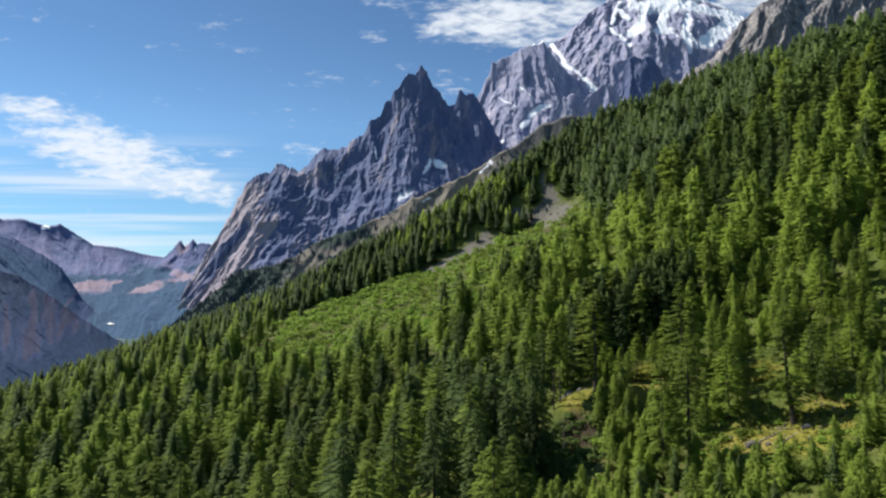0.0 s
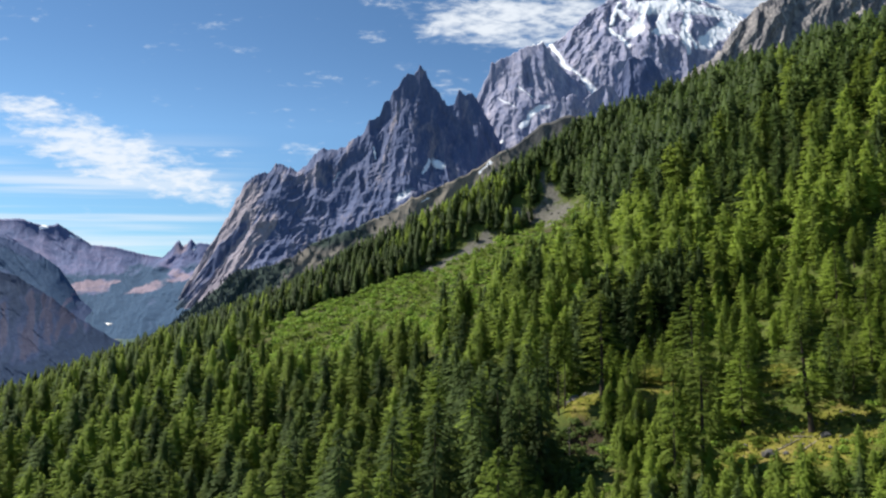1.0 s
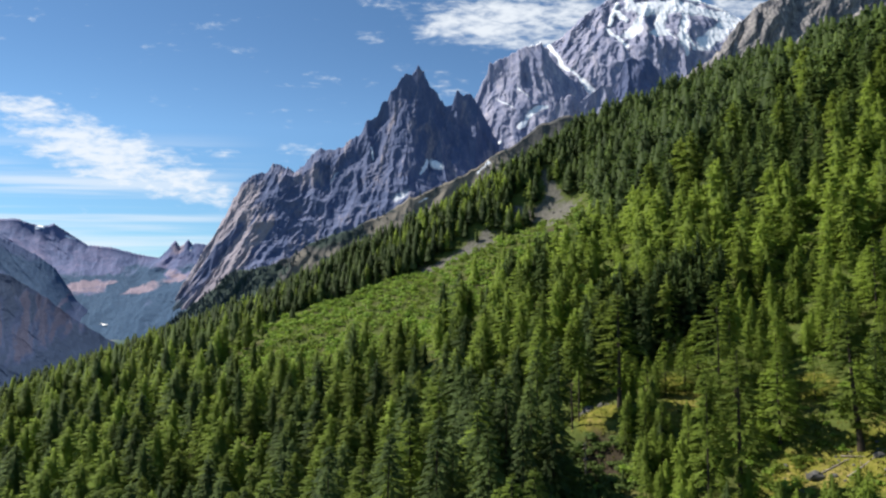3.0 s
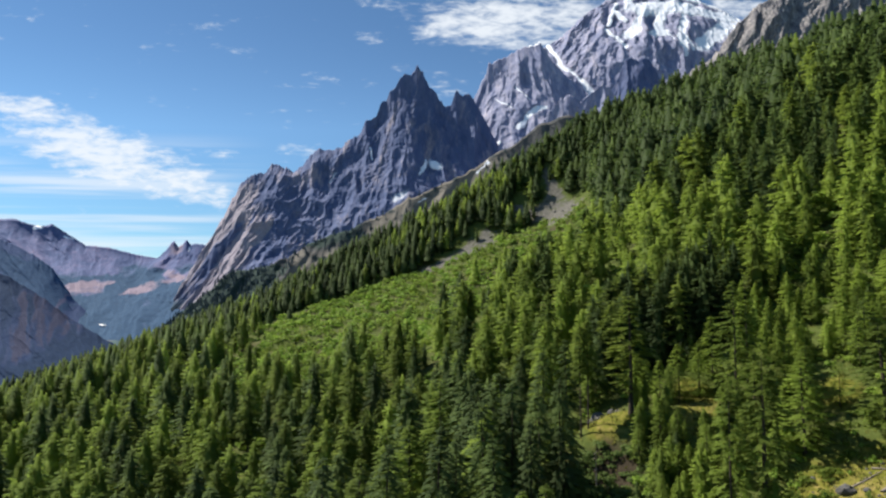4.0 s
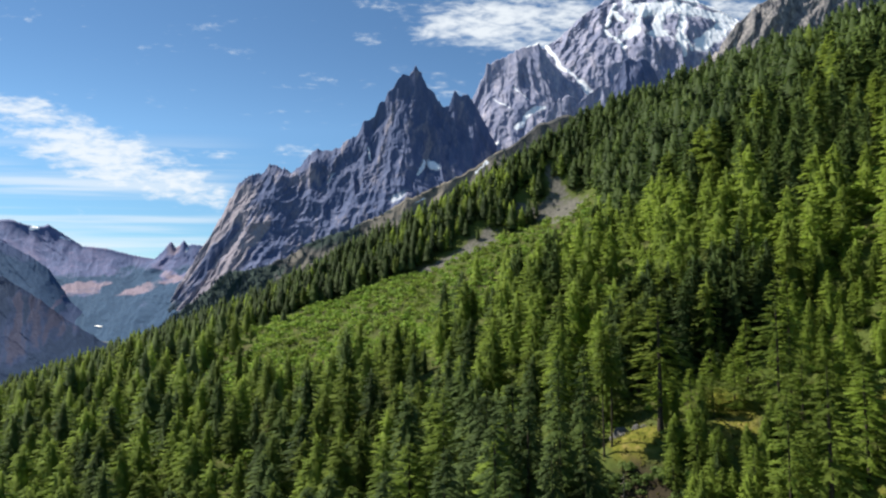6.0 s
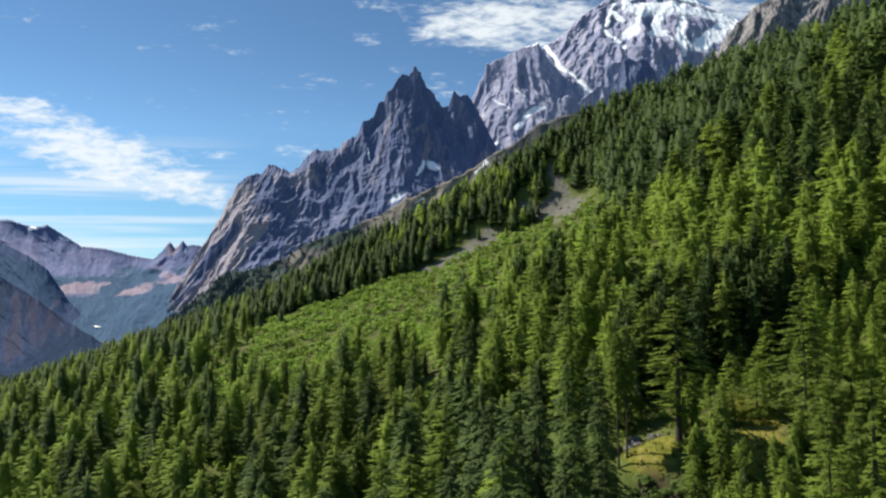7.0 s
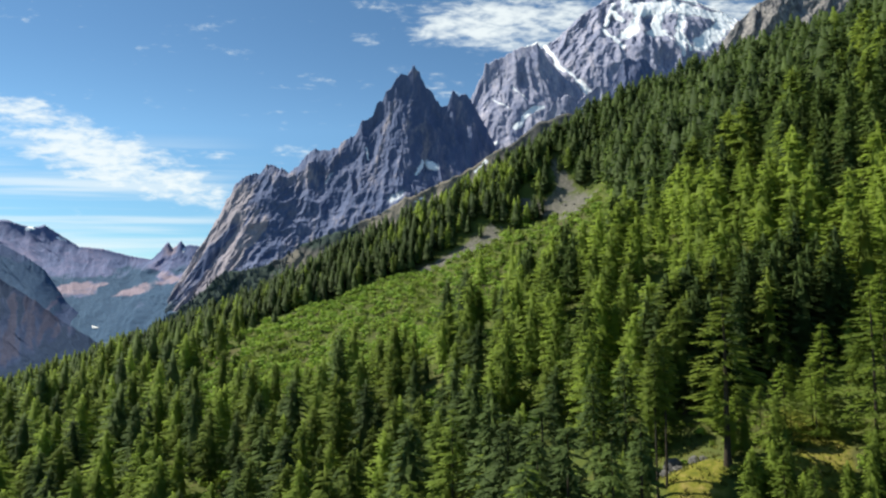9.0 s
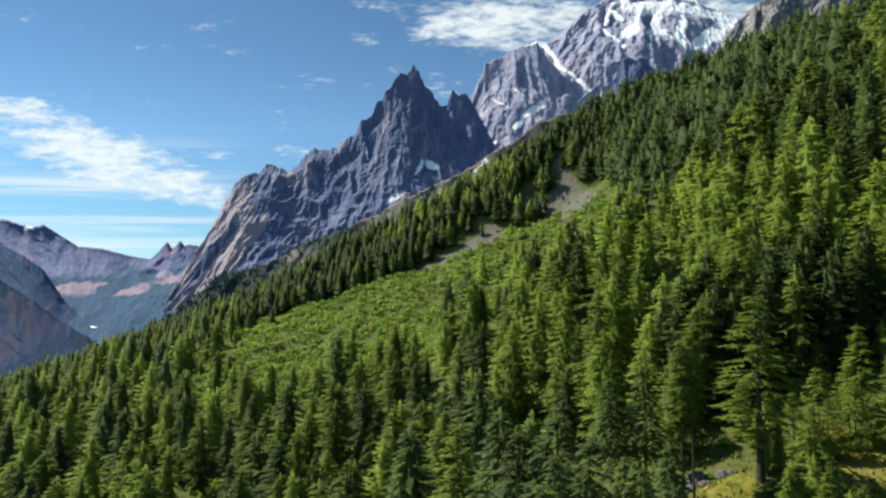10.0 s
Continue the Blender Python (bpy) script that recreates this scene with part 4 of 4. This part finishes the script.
    young = (x > 12) & (y < 101)
    tall = np.where(young, RNG.uniform(2.5, 7.0, len(x)), tall)
    tall = np.where((x > 16) & (y >= 101) & (y < 113), RNG.uniform(2.5, 6, len(x)), tall)
    tall = np.where((x > 20) & (x < 36) & (y >= 116) & (y < 128), RNG.uniform(1.6, 3.5, len(x)), tall)
    tall = np.where((x > 36) & (y >= 101) & (y < 122), RNG.uniform(4, 9, len(x)), tall)
    tall = np.where((x > 47) & (y >= 101) & (y < 142), RNG.uniform(5.5, 11.5, len(x)), tall)
    tall = np.where((x > 33) & (x < 48) & (y >= 118) & (y < 141), RNG.uniform(4, 9, len(x)), tall)
    tall = np.where((x > 47) & (x < 60) & (y >= 126) & (y < 141), RNG.uniform(5, 9, len(x)), tall)
    tall = np.where((x > 16) & (x < 29) & (y > 94) & (y < 120), RNG.uniform(1.2, 3.0, len(x)), tall)
    tall = np.where((x > 24) & (x < 34) & (y > 124) & (y < 137), np.minimum(tall, 10), tall)
    tall = np.where(HOLLOW(x, y) > 0.3, RNG.uniform(15, 20, len(x)), tall)
    tall = np.where((x > 33) & (x < 46) & (y > 101) & (y < 126), np.minimum(tall, RNG.uniform(2.0, 5.0, len(x))), tall)
    tall = np.where((x > 50) & (x < 64) & (y > 98) & (y < 112), np.minimum(tall, RNG.uniform(2.0, 4.5, len(x))), tall)
    order = np.argsort(y)
    rest = {"larch": [], "spruce": [], "fir": [], "pine": []}
    # trees of the hollow and the dusky upper wood take the shade-dark needles
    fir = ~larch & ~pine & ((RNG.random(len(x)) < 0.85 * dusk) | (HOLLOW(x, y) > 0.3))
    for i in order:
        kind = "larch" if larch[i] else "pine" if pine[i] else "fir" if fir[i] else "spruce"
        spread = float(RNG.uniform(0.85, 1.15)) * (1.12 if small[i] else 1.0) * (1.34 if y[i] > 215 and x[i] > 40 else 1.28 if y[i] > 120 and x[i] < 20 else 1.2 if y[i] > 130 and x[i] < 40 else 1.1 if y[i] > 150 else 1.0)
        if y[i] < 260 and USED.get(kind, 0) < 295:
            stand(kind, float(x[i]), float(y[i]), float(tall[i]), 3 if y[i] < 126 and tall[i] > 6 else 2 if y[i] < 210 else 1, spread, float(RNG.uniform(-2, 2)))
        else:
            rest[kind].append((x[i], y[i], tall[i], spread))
    for kind, spots in rest.items():
        many = np.array(spots)
        models = [[tree_arrays(kind, 300 + 7 * k, f) for k in range(4)] for f in (0, 1)]
        cv, cn, ct, tv, tf, base = [], [], [], [], [], 0
        for px, py, h, spread in many:
            (crown, facing), (trunk, faces) = models[0 if py > 240 else 1][int(RNG.integers(4))]
            a = RNG.uniform(0, 6.283)
            turn = np.array(((math.cos(a), -math.sin(a), 0), (math.sin(a), math.cos(a), 0), (0, 0, 1)))
            size = np.array((spread, spread, 1)) * h / 20
            at = np.array((px, py, float(hill(px, py))))
            cv.append((crown * size) @ turn.T + at)
            cn.append(facing @ turn.T)
            ct.append(np.full(len(crown), RNG.random()))
            tv.append((trunk * size) @ turn.T + at)
            tf.append(faces + base)
            base += len(trunk)
        verts = np.concatenate(cv)
        wood = tagged(new(kind + "_forest"), {"larch": "light-green larch wood covering the upper slope", "spruce": "dark spruce wood covering the upper slope",
                      "fir": "close dark conifer wood on the upper slope, its needles coloured for shade", "pine": "stone pines scattered through the upper wood"}[kind], "forest", kind="stuff")
        part("crowns", mesh_from(kind + " crowns", verts, quads_for(verts), KINDS[kind][0], attributes=(("own_tone", np.concatenate(ct)),), normals=np.concatenate(cn)), wood)
        part("trunks", mesh_from(kind + " trunks", np.concatenate(tv), np.concatenate(tf), BARK), wood)


forest()


def spur_woods():
    """Small dark trees on the spur beyond the brow: each a few tiers of drooping boughs."""
    spur = bpy.data.objects["mountain_spur"].data
    co = np.empty(len(spur.vertices) * 3, dtype=np.float32)
    spur.vertices.foreach_get("co", co)
    grow = np.empty(len(spur.vertices), dtype=np.float32)
    spur.attributes["growth"].data.foreach_get("value", grow)
    co = co.reshape(-1, 3)
    front = np.flatnonzero((co[:, 1] < 1605) & (RNG.random(len(co)) < 0.07 + 0.5 * grow) & (co[:, 2] > -170))
    spots = co[RNG.choice(front, 3000)] + RNG.uniform(-4, 4, (3000, 3)) * (1, 1, 0)
    out, n = [], 5
    for p in spots:
        h = RNG.uniform(9, 18)
        turn = RNG.uniform(0, 6.28)
        for tier in range(3):
            a = turn + tier + np.arange(n) * 2 * np.pi / n
            r, z0, z1 = h * (0.2 - 0.05 * tier), h * 0.28 * tier, h * (0.55 + 0.225 * tier)
            rim = np.stack([r * np.cos(a), r * np.sin(a), z0 + 0 * a], 1)
            tip = np.array([[0, 0, z1]])
            mid = (rim + np.roll(rim, -1, 0)) * 0.42 + (0, 0, 0.3)
            out.append(np.stack([rim, mid, np.roll(rim, -1, 0), np.repeat(tip, n, 0)], 1).reshape(-1, 3) + p - (0, 0, 1.0))
    v = np.concatenate(out)
    return tagged(new("spur_woods", mesh_from("spur woods", v, quads_for(v), HAZE_SPRUCE)), "dark conifer woods on the far spur", "forest", kind="stuff")


spur_woods()


# ---- shrubs, stones, fallen wood ----
def shrub_arrays(r, size, leaves):
    """A low bush: leaf sprays over an uneven heap of a few humps."""
    humps = np.stack([r.uniform(-0.5, 0.5, 4), r.uniform(-0.5, 0.5, 4), r.uniform(0.15, 0.45, 4)], 1)
    d = r.normal(size=(leaves, 3))
    d[:, 2] = np.abs(d[:, 2]) * 0.9 + 0.05
    d /= np.linalg.norm(d, axis=1, keepdims=True)
    p = humps[r.integers(4, size=leaves)] + d * r.uniform(0.25, 0.5, (leaves, 1))
    a = np.cross(d, r.normal(size=(leaves, 3)))
    a /= np.linalg.norm(a, axis=1, keepdims=True) + 1e-6
    b = np.cross(d, a) + d * r.uniform(-0.6, 0.6, (leaves, 1))
    q = 0.22
    quads = np.stack([p - a * q, p - b * q * 0.6, p + a * q, p + b * q * 0.6], 1)
    return quads.reshape(-1, 3) * size


def scatter_shrubs():
    n = 20000
    y = RNG.uniform(70, 400, n)
    x = RNG.uniform(-0.8, 0.8, n) * y
    weight = SHRUBBY(x, y) + np.where(y < 91, 0.55, 0.1) * GLADE(x, y) + np.where((x > 28) & (y < 175), 0.45, 0.12) + 0.6 * np.exp(-(((x - 52) / 6) ** 2 + ((y - 104) / 4) ** 2)) - KNOLL(x, y) - np.where((x > 48.5) & (x < 62) & (y > 93) & (y < 100), 1, 0)
    keep = (RNG.random(n) < weight) & (SCREE(x, y) < 0.25 + 0.5 * RNG.random(n))
    x, y = x[keep], y[keep]
    dark = RNG.random(len(x)) < 0.22 + np.where((x > 40) & (y < 112), 0.45, 0) + 0.5 * np.clip(3 * fbm(x / 18, y / 18, 2, 91), 0, 1)
    for name, leaves, label, mine in (("shrubs", ALDER, "bright green alder scrub on the open slope", ~dark), ("dwarf_pines", PINE, "dark green dwarf pine scrub on the open slope", dark)):
        out = []
        for px, py in zip(x[mine], y[mine]):
            v = shrub_arrays(RNG, RNG.uniform(1.6, 4.2) * (0.42 if py < 150 else 1), 44 if py < 200 else 24)
            out.append(v * (1, 1, RNG.uniform(0.7, 1.2)) + (px, py, float(hill(px, py)) - 0.1))
        v = np.concatenate(out)
        tagged(new(name, mesh_from(name, v, quads_for(v), leaves)), label, "shrub", kind="stuff")


scatter_shrubs()


def bank_scrub():
    """Dark juniper on the bank below the knoll."""
    out = []
    for k in range(230):
        px, py = RNG.uniform(17, 33), RNG.uniform(106, 119)
        if py > 117.5 - 0.25 * abs(px - 30) and px > 26:
            continue
        v = shrub_arrays(RNG, RNG.uniform(0.9, 1.9), 60)
        out.append(v * (1, 1, RNG.uniform(0.6, 1.0)) + (px, py, float(hill(px, py)) - 0.1))
    v = np.concatenate(out)
    return tagged(new("juniper_scrub", mesh_from("juniper scrub", v, quads_for(v), SPRUCE)), "low dark green juniper covering a steep bank", "shrub", kind="stuff")


bank_scrub()


def saplings():
    """Young larches and spruces at the edge of the glade and under the tall trees."""
    count = 0
    while count < 290:
        x, y = (RNG.uniform(12, 84), RNG.uniform(66, 130)) if count < 220 else (RNG.uniform(30, 50), RNG.uniform(104, 119))
        if abs(x) > 0.78 * y or GLADE(x, y) > 0.3 or KNOLL(x, y) > 0.3 or RNG.random() > 0.3 + 0.7 * np.exp(-((y - 90) / 18) ** 2):
            continue
        if min(math.hypot(x - a, y - b) for a, b, r in PLANTED) < 1.6 or (x > 36 and 88 < y < 113 and RNG.random() < 0.8) or (16 < x < 29 and 96 < y < 122):
            continue
        kind = "larch" if RNG.random() < 0.88 else "spruce"
        ob = stand(kind, x, y, RNG.uniform(2.2, 7.0), 1, RNG.uniform(0.95, 1.3))
        ob.name = "young_" + NAMES[kind]
        tagged(ob, "young light-green larch at the edge of the glade" if kind == "larch" else "young dark spruce at the edge of the glade", "tree", group="young trees round the glade")
        count += 1


saplings()


def stone_mesh(seed, rough=0.35):
    bm = bmesh.new()
    bmesh.ops.create_icosphere(bm, subdivisions=2, radius=0.5)
    for v in bm.verts:
        v.co *= 1 + rough * noise.noise(v.co * 2.1 + Vector((seed * 3.7, seed, 0))) + 0.4 * rough * noise.noise(v.co * 5 + Vector((0, seed, 4)))
        v.co.z *= 0.72
        v.co.z = max(v.co.z, -0.22)
    me = bpy.data.meshes.new("stone")
    bm.to_mesh(me)
    bm.free()
    me.materials.append(STONE)
    for key in ("snow", "growth", "gravel"):
        me.attributes.new(key, "FLOAT", "POINT")
    return me


STONES = [stone_mesh(k) for k in range(5)]


def stone(x, y, size, label, name="rock", variant=0):
    ob = new(name, STONES[variant % 5])
    ob.matrix_basis = pose(x, y, float(hill(x, y)) + 0.1 * size, RNG.uniform(-12, 12), RNG.uniform(-12, 12), RNG.uniform(0, 360))
    ob.scale = (size, size * 0.8, size * 0.9)
    return tagged(ob, label, "rock", group="rocks on the slope")


stone(50, 97, 2.3, "large grey boulder in the grass of the glade", "boulder", 1)
stone(27.6, 129.5, 3.2, "large pale grey rock on the grassy knoll behind a pine", "boulder", 3)
stone(58.3, 96.2, 1.5, "pale grey rock beside a leaning pine", "rock", 2)
for k in range(6):
    stone(25.5 + 0.9 * k + RNG.uniform(-0.4, 0.4), 127.3 + RNG.uniform(-0.8, 0.8), RNG.uniform(0.8, 2.0), "grey rock on the grassy knoll under a pine", "rock", k)
for k in range(34):
    x, y = RNG.uniform(44, 66), RNG.uniform(89, 104)
    stone(x, y, RNG.uniform(0.25, 0.9), "small grey stone lying in the glade", "rock", k)
for k in range(70):
    x, y = RNG.uniform(-6, 84), RNG.uniform(358, 396)
    if scree_at(x, y) > 0.3:
        stone(x, y, RNG.uniform(0.7, 2.4), "grey scree block on the gravel tongue", "rock", k)


def fallen_log(x0, y0, x1, y1, thick, label):
    """A bare fallen trunk with broken branch stubs, lying on the ground from end to end."""
    a, b = Vector((x0, y0, float(hill(x0, y0)) + thick * 0.7)), Vector((x1, y1, float(hill(x1, y1)) + thick * 0.7))
    long = (b - a).length
    v, f = trunk_arrays(int(x0 * 7), long, thick, 8, 9, 0.03)
    top = tagged(new("fallen_log"), label, "log", group="fallen logs in the glade")
    top.matrix_basis = Matrix.Translation(a) @ (b - a).to_track_quat("Z", "Y").to_matrix().to_4x4()
    part("trunk", mesh_from("log", v, f, DEAD, True), top)
    for k in range(5):
        sv, sf = trunk_arrays(k, RNG.uniform(0.4, 1.1), thick * 0.22, 5, 3, 0.05)
        ob = part("branch_stub", mesh_from("stub", sv, sf, DEAD), top)
        ob.matrix_basis = pose(0, 0, long * RNG.uniform(0.2, 0.9), RNG.uniform(55, 80), 0, RNG.uniform(0, 360))
    return top


fallen_log(50.8, 97.3, 56.2, 98.2, 0.17, "bleached fallen log lying across the glade")
fallen_log(53.3, 94.8, 60, 97.2, 0.2, "long bleached fallen log in the dry grass")
fallen_log(55.5, 99.0, 57.4, 96.6, 0.12, "short bleached log beside a boulder")
fallen_log(72.0, 99.5, 76.0, 101, 0.18, "grey fallen log on the slope above the glade")
fallen_log(94, 141, 100, 142.5, 0.2, "pale fallen log between the upper larches")


def snag(x, y, tall):
    """A standing dead stem with a few bare stubs."""
    v, f = trunk_arrays(5, tall, 0.16, 7, 6, 0.02)
    top = tagged(new("dead_tree"), "bare grey dead stem standing in the glade", "tree")
    top.matrix_basis = pose(x, y, float(hill(x, y)))
    part("trunk", mesh_from("dead stem", v, f, DEAD, True), top)
    for k in range(6):
        sv, sf = trunk_arrays(k, RNG.uniform(0.4, 0.9), 0.04, 4, 3, 0.05)
        ob = part("branch_stub", mesh_from("stub", sv, sf, DEAD), top)
        ob.matrix_basis = pose(0, 0, tall * RNG.uniform(0.4, 0.95), RNG.uniform(60, 100), 0, RNG.uniform(0, 360))


snag(23, 114.2, 6.0)


def grass_tufts():
    """Tussocks of dry grass on the open ground round the glade and the knoll."""
    n = 9000
    x, y = RNG.uniform(8, 84, n), RNG.uniform(66, 140, n)
    keep = RNG.random(n) < 0.35 + 0.65 * np.maximum(GLADE(x, y), KNOLL(x, y))
    x, y = x[keep], y[keep]
    z = hill(x, y)
    out = []
    for k in range(5):
        a, h = RNG.uniform(0, 6.28, len(x)), RNG.uniform(0.15, 0.42, len(x))
        w, lean = RNG.uniform(0.04, 0.12, len(x)), RNG.uniform(-0.4, 0.4, (len(x), 2))
        foot = np.stack([x + RNG.uniform(-0.3, 0.3, len(x)), y + RNG.uniform(-0.3, 0.3, len(x)), z - 0.05], 1)
        side = np.stack([np.cos(a) * w, np.sin(a) * w, 0 * w], 1)
        tip = foot + np.stack([lean[:, 0] * h, lean[:, 1] * h, h], 1)
        out.append(np.stack([foot - side, foot + side, tip + side * 0.5, tip - side * 0.5], 1).reshape(-1, 3))
    v = np.concatenate(out)
    up = np.tile(np.array(((-0.2, -0.1, 0.97),)), (len(v), 1))
    return tagged(new("grass_tufts", mesh_from("grass", v, quads_for(v), GRASS, normals=up)), "dry yellow-green grass tussocks of the glade", "grass", kind="stuff")


grass_tufts()

# tall spruces beside the scree, and small ones on it
for x, y, tall in ((34, 386, 15), (38, 389, 17), (41, 393, 16), (45, 395, 18), (49, 398, 17), (54, 400, 18), (59, 402, 17), (62, 405, 16), (30, 383, 14), (43, 388, 13)):
    stand("spruce", x, y, tall, 1, 1.15)
for x, y, tall in ((57, 378, 9), (57, 384, 10), (62, 389, 9), (79, 389, 8), (70, 393, 9), (22, 378, 8)):
    stand("spruce", x, y, tall, 1, 1.1)
